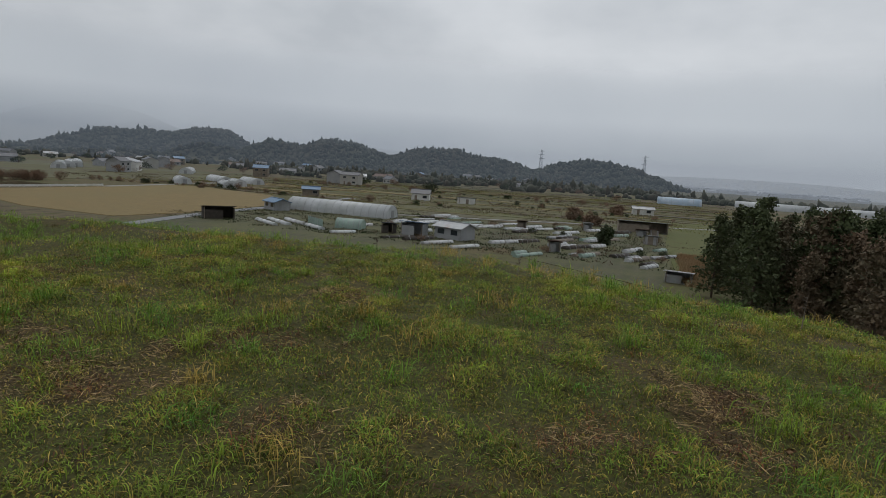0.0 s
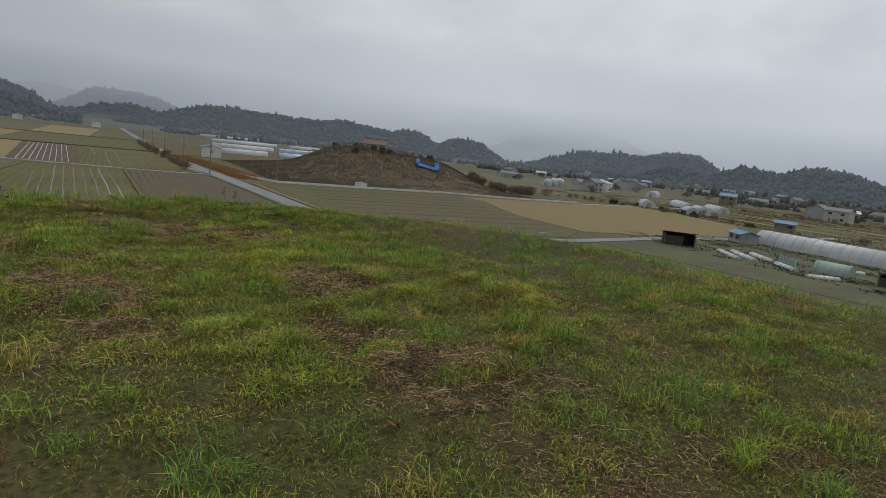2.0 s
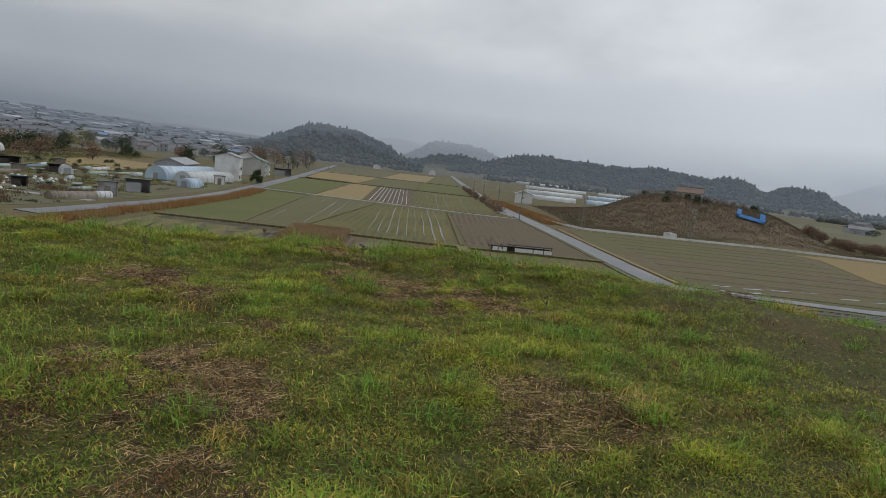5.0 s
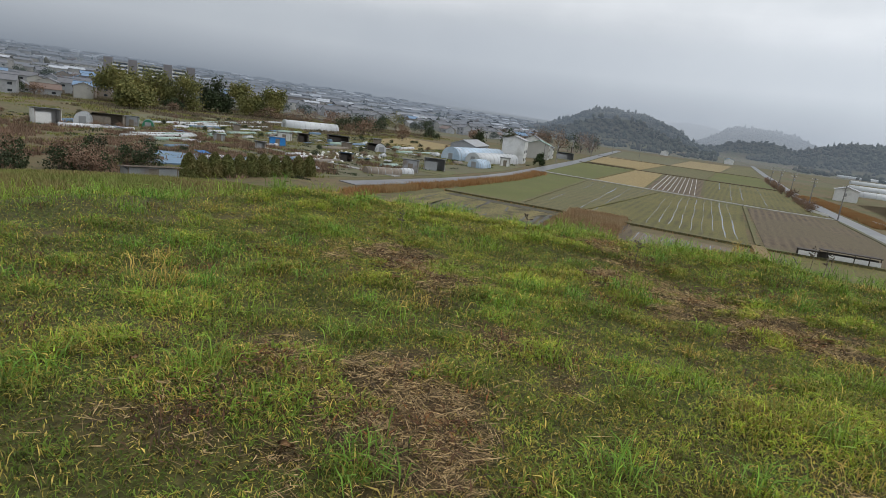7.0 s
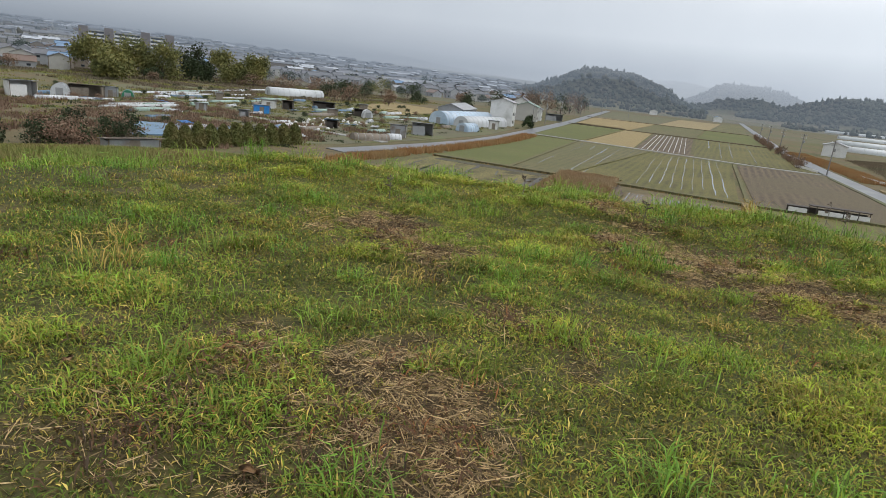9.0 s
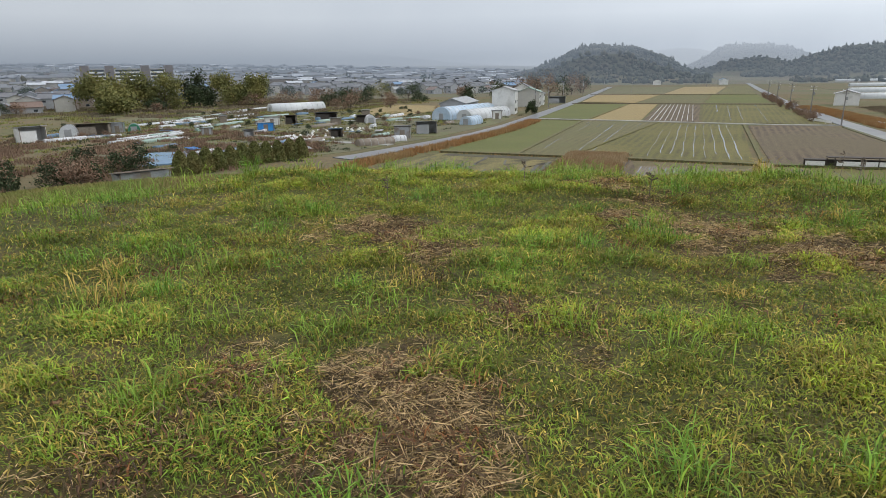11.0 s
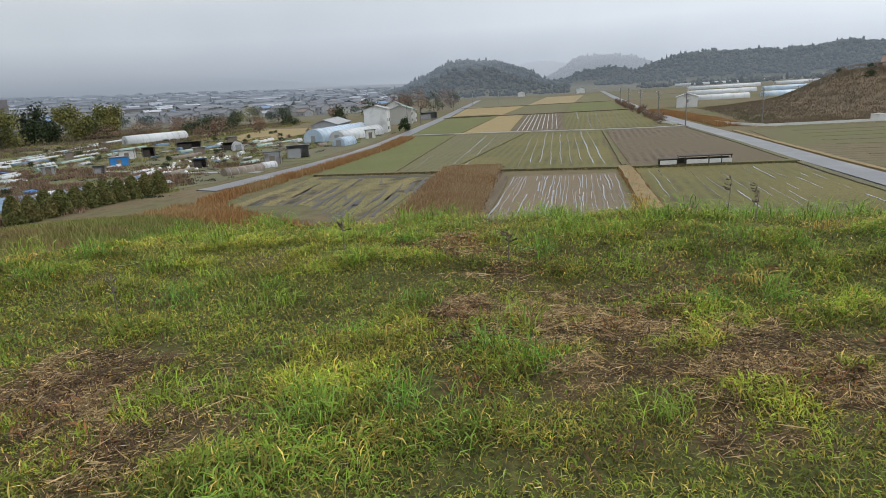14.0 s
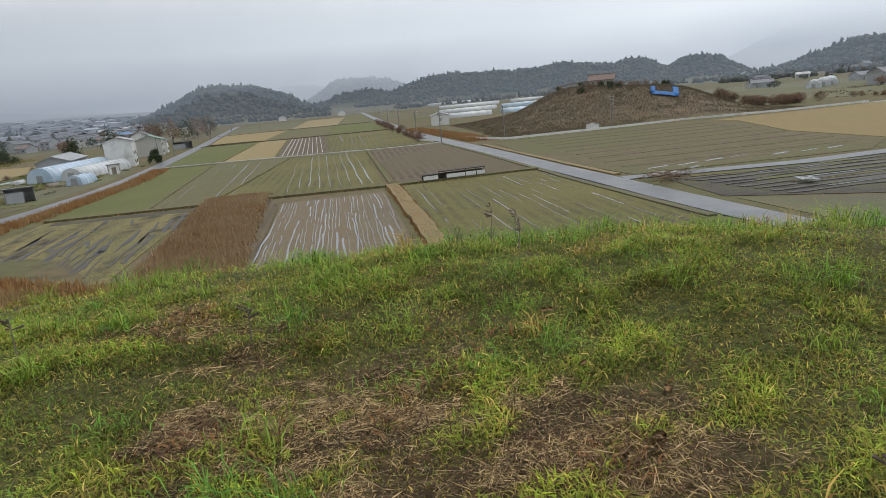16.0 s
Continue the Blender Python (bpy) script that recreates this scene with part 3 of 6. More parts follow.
    xs, ys = c[pick, 0] + 0.09 * r2.randn(k), c[pick, 1] + 0.09 * r2.randn(k)
    tone = r2.rand(k)[:, None] * (0.3 + 0.7 * (pick % 4 == 0))[:, None]
    tint = np.array((0.06, 0.04, 0.028)) * (1 - tone) + np.array((0.36, 0.15, 0.06)) * tone
    blades("dead_herbs", 33, xs, ys, 0.03 + 0.08 * r2.rand(k), 0.004 + 0.006 * r2.rand(k), 0.7 + 0.3 * r2.rand(k), tint, "dark brown dead herbs among the turf", material=M_straw)


grow_grass()


# ---- glowing see-through shells that paint in the valley's haze ----
def haze_shell(radius, top, dense, cap_from, cap_full, low, low_to, south):
    m = bpy.data.materials.new("glowing_haze")
    m.use_nodes = True
    n, l = m.node_tree.nodes, m.node_tree.links
    n.clear()
    g = n.new("ShaderNodeNewGeometry")
    sep = n.new("ShaderNodeSeparateXYZ")
    l.new(g.outputs["Position"], sep.inputs[0])
    ragged = n.new("ShaderNodeMath")
    ragged.operation = "MULTIPLY_ADD"
    l.new(noise_node(n, l, 2.6 / radius, 6.0), ragged.inputs[0])
    ragged.inputs[1].default_value = (cap_full - cap_from) * 1.1
    l.new(sep.outputs["Z"], ragged.inputs[2])
    capped = spread(n, l, ragged.outputs[0], cap_from, cap_full)
    # the painted haze is denser over the southern slope
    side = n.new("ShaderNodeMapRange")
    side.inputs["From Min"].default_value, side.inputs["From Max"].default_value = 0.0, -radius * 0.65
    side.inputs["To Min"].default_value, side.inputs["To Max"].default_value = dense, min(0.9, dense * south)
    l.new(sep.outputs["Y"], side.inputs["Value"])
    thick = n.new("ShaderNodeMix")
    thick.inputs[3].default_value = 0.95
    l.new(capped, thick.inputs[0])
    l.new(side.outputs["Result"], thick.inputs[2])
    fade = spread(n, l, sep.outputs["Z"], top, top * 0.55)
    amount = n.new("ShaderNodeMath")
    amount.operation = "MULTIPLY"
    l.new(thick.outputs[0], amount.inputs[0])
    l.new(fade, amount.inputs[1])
    # emission stands in for daylight scattered by mist
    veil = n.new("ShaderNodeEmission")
    tone = mix_rgb(n, l, spread(n, l, noise_node(n, l, 1.5 / radius, 5.0), 0.3, 0.7), HAZE_DARK, HAZE_LIGHT)
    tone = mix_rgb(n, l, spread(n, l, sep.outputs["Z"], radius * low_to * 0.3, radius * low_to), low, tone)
    # the glow grows northwards, in step with the brighter sky there
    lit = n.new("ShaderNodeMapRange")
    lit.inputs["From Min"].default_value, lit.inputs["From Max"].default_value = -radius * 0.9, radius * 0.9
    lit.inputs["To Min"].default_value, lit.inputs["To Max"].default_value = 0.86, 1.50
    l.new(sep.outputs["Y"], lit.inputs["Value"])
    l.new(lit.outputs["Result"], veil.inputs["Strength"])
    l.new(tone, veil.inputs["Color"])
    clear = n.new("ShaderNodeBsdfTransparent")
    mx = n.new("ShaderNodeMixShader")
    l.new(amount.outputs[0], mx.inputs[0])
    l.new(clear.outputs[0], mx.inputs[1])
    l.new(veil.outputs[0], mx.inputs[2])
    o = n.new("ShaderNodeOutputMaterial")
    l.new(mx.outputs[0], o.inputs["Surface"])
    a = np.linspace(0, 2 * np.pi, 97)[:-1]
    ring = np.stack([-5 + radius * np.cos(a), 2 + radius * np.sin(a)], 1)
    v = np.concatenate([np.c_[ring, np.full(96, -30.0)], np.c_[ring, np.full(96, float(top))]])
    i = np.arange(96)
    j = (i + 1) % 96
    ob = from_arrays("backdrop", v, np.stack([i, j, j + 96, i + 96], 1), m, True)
    tagged(ob, "glowing see-through shell that paints haze over the valley", "mist", kind="structure")


# painted haze tones; each shell glows darker and bluer near the ground
HAZE_DARK, HAZE_LIGHT = (0.47, 0.515, 0.575), (0.61, 0.655, 0.70)
haze_shell(400, 70, 0.06, 400, 900, (0.22, 0.265, 0.33), 0.12, 2.4)
haze_shell(700, 110, 0.20, 130, 300, (0.18, 0.225, 0.285), 0.09, 1.8)
haze_shell(930, 150, 0.10, 140, 320, (0.25, 0.295, 0.36), 0.09, 3.6)
haze_shell(1280, 220, 0.38, 80, 240, (0.40, 0.44, 0.495), 0.08, 1.9)
haze_shell(1900, 360, 0.50, 80, 230, (0.48, 0.52, 0.575), 0.05, 1.7)


# ---- roads, paddies and plots on the plain ----
def field(name, pts, material, label, lift=0.07, category="field"):
    c = (sum(p[0] for p in pts) / len(pts), sum(p[1] for p in pts) / len(pts))
    bm = prism(bmesh.new(), [(x - c[0], y - c[1]) for x, y in pts], -0.2, lift)
    ob = link_mesh(name, bm, material)
    ob.location = (c[0], c[1], PLAIN)
    return tagged(ob, label, category, kind="structure")


def ribbon_mesh(pts, width, z0, z1, wob=0.0, seed=1, drift=0.0):
    """A band of even or wandering width along a line, with thickness."""
    r = random.Random(seed)
    fine = []
    for (x0, y0), (x1, y1) in zip(pts, pts[1:]):
        k = max(1, int(math.hypot(x1 - x0, y1 - y0) / (4.0 if not wob else 2.2)))
        fine += [(x0 + (x1 - x0) * i / k, y0 + (y1 - y0) * i / k) for i in range(k)]
    fine.append(pts[-1])
    bm = bmesh.new()
    rows = []
    ph, ph2 = 6.28 * r.random(), 6.28 * r.random()
    for i, (x, y) in enumerate(fine):
        a, b = fine[max(0, i - 1)], fine[min(len(fine) - 1, i + 1)]
        d = Vector((b[0] - a[0], b[1] - a[1], 0)).normalized()
        s = Vector((-d.y, d.x, 0))
        w = width * (1 + wob * (r.random() - 0.6)) / 2
        o = Vector((x, y, 0)) + s * (wob * width * 0.35 * (r.random() - 0.5) + drift * (math.sin(0.5 * i + ph) + 0.6 * math.sin(1.7 * i + ph2)))
        rows.append([bm.verts.new(o + s * w + Vector((0, 0, z))) for z in (z0, z1)] + [bm.verts.new(o - s * w + Vector((0, 0, z))) for z in (z1, z0)])
    for p, q in zip(rows, rows[1:]):
        for i in range(4):
            bm.faces.new((p[i], p[(i + 1) % 4], q[(i + 1) % 4], q[i]))
    bm.faces.new(rows[0])
    bm.faces.new(rows[-1][::-1])
    bmesh.ops.recalc_face_normals(bm, faces=bm.faces)
    return bm


def road(pts, width, material, label, lift=0.12, name="road"):
    ob = link_mesh(name, ribbon_mesh(pts, width, -0.3, lift), material)
    ob.location.z = PLAIN
    return tagged(ob, label, "road", kind="structure")


EAST_ROAD = [(-22, 43), (-45, 39), (-60, 37.3), (-72, 36.2), (-90, 35.0), (-105, 33.8), (-138, 31.8), (-175, 28.8), (-205, 26.3), (-305, 22), (-500, 18.5), (-760, 15)]
WEST_ROAD = [(-91, -57.6), (-95, -56.4), (-120, -53), (-140, -51.6), (-165, -52.6), (-200, -56), (-300, -66.5), (-440, -84), (-620, -106)]
road(EAST_ROAD, 4.3, M_asphalt, "wet grey asphalt farm road across the valley", 0.14)
road(WEST_ROAD, 4.6, M_asphalt, "wet grey asphalt lane beside the allotments", 0.14)
road([(-191, -54), (-186, -20), (-180, 12), (-181, 26)], 2.4, M_concrete, "narrow pale concrete farm track between paddies", 0.125)
road([(-86.5, 37.5), (-85, 50), (-83.5, 62), (-84.5, 77), (-92, 110), (-96, 151), (-104, 200)], 3.0, M_asphalt, "narrow wet farm track between fields", 0.125)
road([(-168, 150), (-176, 195), (-190, 260)], 3.0, M_concrete, "pale concrete farm track", 0.125)
road([(-97, 151), (-65, 150), (-42, 163), (0, 190), (40, 215)], 2.6, M_concrete, "pale gravel track between allotments", 0.125)
road([(-123, -110), (-119, -92), (-114, -76), (-112, -60)], 2.2, M_concrete, "pale concrete path through the allotments", 0.16)


def bank(pts, width, height, material, label, seed=1):
    ob = link_mesh("field_bank", ribbon_mesh(pts, width, -0.2, height, 0.25, seed), material)
    ob.location.z = PLAIN
    return tagged(ob, label, "bank", kind="structure")


# near row of paddies
field("muddy_paddy", [(-58, -21), (-103, -22.5), (-103.5, -44.5), (-75, -45), (-62, -36)], M_mud, "muddy harvested paddy with dark wheel ruts")
field("weed_patch", [(-57, -8.5), (-95, -10), (-109, -13), (-112, -21), (-103, -22.3), (-58, -19.5)], M_brownfield, "strip of reddish dry weeds between paddies", 0.1)
drained = field("drained_paddy", [(-56, -8.2), (-97.5, -9.8), (-99, 5.2), (-56, 6.4)], M_stripe, "drained paddy with rows of standing water")
east_paddy = field("green_paddy", [(-48, 9.5), (-102.5, 8.2), (-104, 29.8), (-90, 31.2), (-60, 33.6), (-48, 34.5)], M_stubble, "green paddy stubble with puddled furrows")
# middle row
field("green_paddy", [(-105.5, -45.5), (-187, -51), (-184, -37.5), (-105.5, -31.5)], M_greenfield, "regrown green paddy stubble")
mid_a = field("pale_paddy", [(-105.5, -30.8), (-184, -36.8), (-181, -16.5), (-112.5, -21.8), (-109.5, -13), (-105.5, -12.5)], M_paleplot, "pale paddy stubble with puddled ruts")
mid_b = field("green_paddy", [(-105.5, -12), (-110, -12.4), (-113, -20.8), (-181, -15.8), (-176.6, 4.5), (-105.5, 5.5)], M_stubble, "green paddy stubble with puddled furrows")
field("brown_paddy", [(-105.5, 7.8), (-176, 5.8), (-178, 25.4), (-138, 28.6), (-106, 30.6)], M_brownfield, "tilled brown paddy with fine furrows")
# far rows
field("green_paddy", [(-194, -56), (-300, -64), (-297, -40), (-191, -37)], M_greenfield, "regrown green paddy stubble")
field("tan_paddy", [(-190.5, -36), (-285, -38.5), (-283, -27), (-187.5, -21.5)], M_tan, "tan dry paddy stubble")
rows_plot = field("mulched_plot", [(-187.5, -20.8), (-281, -26), (-282, -10), (-185, -6)], M_brownfield, "brown plot with rows of white mulch film")
far_green = field("green_paddy", [(-184.5, -5), (-281, -9), (-283, 18.5), (-184, 24)], M_stubble, "green paddy stubble with puddled furrows")
field("tan_paddy", [(-290, -62), (-420, -78), (-410, -38), (-290, -38)], M_tan, "tan dry paddy stubble")
field("olive_paddy", [(-290, -37), (-410, -37), (-400, -10), (-290, -10)], M_paleplot, "pale paddy stubble")
field("green_paddy", [(-290, -9), (-400, -9), (-400, 14), (-290, 17)], M_greenfield, "regrown green paddy stubble")
field("tan_paddy", [(-424, -78), (-600, -98), (-600, -40), (-414, -38)], M_paleplot, "pale dry paddy stubble")
field("tan_paddy", [(-404, -37), (-600, -38), (-600, -4), (-404, -8)], M_tan, "tan dry paddy stubble")
field("olive_paddy", [(-404, -6), (-600, -3), (-640, 13), (-404, 14)], M_stubble, "olive paddy stubble")
# fields across the road
field("mixed_field", [(-89, 40), (-103, 38), (-138, 36.2), (-160, 37), (-164, 60), (-166, 95), (-154, 99), (-121, 88), (-97, 88), (-88, 77)], M_rightfield, "brown and green stubble with faint rows")
field("golden_field", [(-97, 89), (-121, 89), (-154, 100), (-166, 97), (-165, 125), (-169, 160), (-176, 192), (-124, 178), (-99.5, 152), (-94.5, 110)], M_tanwide, "wide golden rice stubble")
wet_plot = field("wet_plot", [(-81.5, 41.5), (-81, 62), (-82, 76), (-68, 74), (-60, 55), (-68, 40.5)], M_wetmud, "wet black soil with grassy strips", 0.06)
field("grass_plot", [(-66.5, 41), (-58.5, 55), (-66, 74), (-56, 78), (-46, 60), (-52, 42)], M_weeds, "weedy green plot", 0.06)
# allotments
field("vegetable_plot", [(-88, 80), (-95, 112), (-98, 148), (-66, 147), (-40, 158), (-20, 110), (-40, 86), (-66, 82)], M_beds, "mixed vegetable plots with narrow beds", 0.05)
field("vegetable_plot", [(-19, 96), (-38, 158), (2, 186), (6, 140), (3, 80)], M_beds, "mixed vegetable plots with narrow beds", 0.06)
field("green_strip", [(-98, 154), (-66, 153), (-43, 166), (0, 193), (-10, 214), (-60, 196), (-120, 182)], M_weeds, "green fallow strip", 0.05)
field("grass_ride", [(5, 92), (4, 140), (6, 200), (18, 236), (20, 200), (13, 130), (14, 100)], M_greenfield, "grassy ride beside the pines", 0.09)
field("olive_paddy", [(-122, 185), (-60, 199), (-10, 217), (-20, 300), (-150, 320)], M_paleplot, "pale stubble and vegetable strips", 0.06)
field("olive_paddy", [(-205, 170), (-260, 140), (-420, 220), (-380, 330), (-200, 300)], M_weeds, "weedy farm plots", 0.06)
field("vegetable_plot", [(-78, -72), (-100, -62), (-128, -58.5), (-124, -112), (-100, -128), (-80, -110)], M_weeds, "weedy vegetable plots", 0.05)
field("vegetable_plot", [(-130, -58), (-165, -57.5), (-200, -62), (-215, -130), (-180, -160), (-130, -120)], M_weeds, "weedy green allotments", 0.05)
field("bare_plot", [(-180, -100), (-260, -110), (-270, -150), (-216, -132)], M_tan, "bare tan plot", 0.09)
field("blue_net_plot", [(-72, -84), (-84, -99), (-98, -87), (-87, -74)], M_bluenet, "vegetables under blue netting", 0.22)
field("vegetable_plot", [(-104, -130), (-128, -122), (-178, -164), (-215, -150), (-240, -200), (-150, -200), (-108, -160)], M_weeds, "green vegetable plots", 0.05)

# earth banks between the paddies
strip_kinds = (M_weeds, M_paleplot, M_beds, M_greenfield, M_wetmud, M_stubble, M_tan, M_beds)
for i in range(13):
    y0, y1 = 219 + 8.2 * i, 219 + 8.2 * i + 5.6 + 1.8 * ((i * 7) % 3 - 1)
    x0, x1 = -148 + 5 * (i % 4), 30 - 9 * (i % 3)
    field("crop_strip", [(x0, y0 - 10), (x1, y0 + 8), (x1, y1 + 8), (x0, y1 - 10)], strip_kinds[i % 8], "long narrow strip of vegetables and stubble", 0.10)
rs = random.Random(63)
for i in range(34):
    x0, y0 = -190 + 190 * rs.random(), 168 + 8.6 * i
    x1, w = x0 + 40 + 75 * rs.random(), 2.5 + 4.5 * rs.random()
    field("crop_strip", [(x0, y0), (x1, y0 + 0.1 * (x1 - x0)), (x1, y0 + w + 0.1 * (x1 - x0)), (x0, y0 + w)], rs.choice((M_tan, M_greenfield, M_wetmud, M_stubble, M_paleplot, M_greenfield, M_brownfield)), "long narrow strip of vegetables and stubble", 0.13 + 0.012 * (i % 5))
for i in range(6):
    q = [(-80.5 + 3.6 * i - 6, 43 + 2 * i), (-79.3 + 3.6 * i - 6, 43 + 2 * i), (-74 + 2.2 * i - 6, 72), (-75.4 + 2.2 * i - 6, 72)]
    field("grass_strip", q, (M_greenfield, M_stubble, M_weeds)[i % 3], "narrow grassy strip in wet black soil", 0.10)
bank([(-104.4, -45), (-104.4, -12), (-103.5, 7), (-104.8, 31)], 1.3, 0.35, M_paleplot, "low grassy bank between paddies", 2)
bank([(-50, 8.4), (-70, 8), (-104, 6.8)], 1.9, 0.4, M_bankturf, "low bank with dry orange grass", 3)
bank([(-186, -51.5), (-184, -37), (-106, -31.2)], 0.7, 0.2, M_paleplot, "low bank between paddies", 4)
bank([(-182.5, -16), (-113, -21.3)], 0.6, 0.18, M_stubble, "low bank between paddies", 5)
bank([(-177, 5), (-106, 6.8)], 0.7, 0.25, M_paleplot, "low bank between paddies", 6)
bank([(-286, -64), (-286, 18)], 2.5, 0.3, M_brownfield, "dark bank between paddies", 7)
bank([(-402, -80), (-402, 14)], 2.5, 0.3, M_brownfield, "dark bank between paddies", 8)
bank([(-284, -39), (-190, -36.6)], 0.8, 0.2, M_stubble, "low bank between paddies", 9)
bank([(-60, 34.2), (-90, 31.7), (-105, 31), (-138, 29), (-175, 26)], 1.0, 0.2, M_weeds, "grassy road verge", 10)
bank([(-90, 38.2), (-105, 37), (-138, 35), (-160, 33.8)], 1.0, 0.25, M_bankturf, "dry grass road verge", 11)


def puddles(parent, rows, x0, x1, seed, width, gap=0.2, longest=0.8):
    """Ruts full of water that run along x, wander and break off here and there."""
    r = random.Random(seed)
    for y_a, y_b in rows:
        s = 0.12 * r.random()
        while s < 0.97:
            e = min(1, s + longest * (0.15 + 0.85 * r.random()))
            if r.random() > gap:
                a = (x0 + (x1 - x0) * s, y_a + (y_b - y_a) * s)
                b = (x0 + (x1 - x0) * e, y_a + (y_b - y_a) * e)
                ob = part("puddle", ribbon_mesh([a, b], width * (0.45 + 1.1 * r.random() ** 2), -0.02, 0.02, 0.9, r.randint(0, 9999), 0.09), M_puddle, parent)
                ob.location = (-parent.location.x, -parent.location.y, 0.075)
            s = e + 0.01 + 0.08 * r.random()


rr = random.Random(4)
puddles(drained, [(-8.6 + 0.41 * i + 0.2 * rr.random(), -9.4 + 0.41 * i + 0.15 * rr.random()) for i in range(36)], -58, -97, 5, 0.14, 0.2, 0.7)
puddles(east_paddy, [(10.8 + 1.3 * i, 10.0 + 1.27 * i) for i in range(17)], -52, -101, 6, 0.13, 0.5, 0.3)
puddles(mid_b, [(-10 + 1.75 * i, -13.5 + 1.8 * i) for i in range(9)], -107, -176, 7, 0.16, 0.15)
puddles(mid_a, [(-25, -30), (-22, -26.5), (-27.5, -33), (-28.6, -34), (-19.5, -23.5), (-16.5, -20)], -108, -178, 8, 0.2, 0.3, 0.5)
puddles(far_green, [(-1, -4), (2, 0), (5, 3.5), (11, 10)], -187, -279, 9, 0.26, 0.15)
for i in range(9):
    o = part("mulch_row", ribbon_mesh([(-189, -19.3 + 1.45 * i), (-279, -24.3 + 1.45 * i)], 0.13, 0, 0.1, 0.2, i), M_sheet, rows_plot)
    o.location = (-rows_plot.location.x, -rows_plot.location.y, 0.072)


muddy = field("rut_strip", [(-99.5, -24), (-102.5, -24), (-102.8, -43), (-100.2, -43)], M_wetmud, "black waterlogged headland of a paddy", 0.085)
rm = random.Random(14)
for i in range(46):
    y0 = -23.2 - 0.46 * i + 0.5 * rm.random()
    a = -61 - 34 * rm.random()
    b = a - 4 - 14 * rm.random()
    if b < -101:
        continue
    o = part("rut", ribbon_mesh([(a, y0 + 1.4), (b, y0)], 0.2 + 0.45 * rm.random(), -0.02, 0.02, 1.2, i, 0.14), M_rut, muddy)
    o.location = (-muddy.location.x, -muddy.location.y, 0.078)


for i in range(8):
    x = -80.2 + 2.1 * i
    o = part("furrow", ribbon_mesh([(x, 43 + 0.5 * i), (x - 0.6, 73)], 0.5 + 0.5 * rm.random(), -0.02, 0.02, 0.9, 40 + i, 0.16), M_rut, wet_plot)
    o.location = (-wet_plot.location.x, -wet_plot.location.y, 0.118)
    if i % 3:
        continue
    o = part("puddle", ribbon_mesh([(x + 0.8, 45 + 8 * rm.random()), (x + 0.5, 60 + 10 * rm.random())], 0.25, -0.02, 0.02, 1.1, 50 + i, 0.16), M_puddle, wet_plot)
    o.location = (-wet_plot.location.x, -wet_plot.location.y, 0.11)


stubble_edge = field("headland", [(-88.5, 40.5), (-90.5, 40.3), (-91.5, 78), (-89.5, 77)], M_paleplot, "pale stubble headland beside the track", 0.085)
for i in range(9):
    o = part("stubble_row", ribbon_mesh([(-97 - 7.2 * i, 42 + 0.3 * i), (-98 - 7.4 * i, 84 + 1.2 * i)], 0.5 + 0.3 * (i % 3), -0.02, 0.03, 0.9, 60 + i), (M_paleplot, M_greenfield, M_brownfield)[i % 3], stubble_edge)
    o.location = (-stubble_edge.location.x, -stubble_edge.location.y, 0.078)
puddle_row = random.Random(31)
for i in range(7):
    x = -92 - 4 * puddle_row.random()
    y = 44 + 5 * i
    o = part("puddle", ribbon_mesh([(x, y), (x - 1, y + 3.5)], 0.6, -0.02, 0.02, 0.9, 80 + i), M_puddle, stubble_edge)
    o.location = (-stubble_edge.location.x, -stubble_edge.location.y, 0.085)


# ---- weeds and dry grass on banks ----
def tussocks(name, spots, height, wide, material, label, seed, per=26, blade=0.05):
    """Upright narrow blades about many spots, one joined mesh."""
    r = np.random.RandomState(seed)
    c = np.array(spots)
    k = len(c) * per
    x = np.repeat(c[:, 0], per) + wide * r.randn(k)
    y = np.repeat(c[:, 1], per) + wide * r.randn(k)
    z = land(x, y)
    h = height * (0.5 + 0.8 * r.rand(k))
    a = r.rand(k) * 2 * np.pi
    w = blade * (1 + r.rand(k))
    sx, sy = np.cos(a) * w, np.sin(a) * w
    lx, ly = 0.5 * h * r.randn(k) * 0.6, 0.5 * h * r.randn(k) * 0.6
    v = np.empty((k, 3, 3))
    v[:, 0] = np.stack([x - sx, y - sy, z - 0.05], 1)
    v[:, 1] = np.stack([x + sx, y + sy, z - 0.05], 1)
    v[:, 2] = np.stack([x + lx, y + ly, z + h], 1)
    return tagged(from_arrays(name, v.reshape(-1, 3), np.arange(k * 3).reshape(-1, 3), material), label, "weeds", kind="stuff")


def along(line, step, spread_w, seed):
    r = random.Random(seed)
    out = []
    for (x0, y0), (x1, y1) in zip(line, line[1:]):
        k = max(1, int(math.hypot(x1 - x0, y1 - y0) / step))
        for i in range(k):
            f = (i + r.random()) / k
            out.append((x0 + (x1 - x0) * f + spread_w * (r.random() - 0.5), y0 + (y1 - y0) * f + spread_w * (r.random() - 0.5)))
    return out


tussocks("dry_grass", along([(-60, -38), (-72, -46), (-84, -50.5), (-100, -49.5), (-120, -48), (-150, -47.5), (-180, -50.5)], 0.13, 3.6, 1), 0.8, 0.35, M_orangegrass, "orange-brown dry grass on the road bank", 41)
tussocks("dry_grass", along([(-40, -14), (-54, -18), (-60, -30), (-64, -40), (-74, -50)], 0.05, 9.0, 2), 0.7, 0.4, M_orangegrass, "orange-brown dry grass at the foot of the hill", 42)
r0 = random.Random(8)
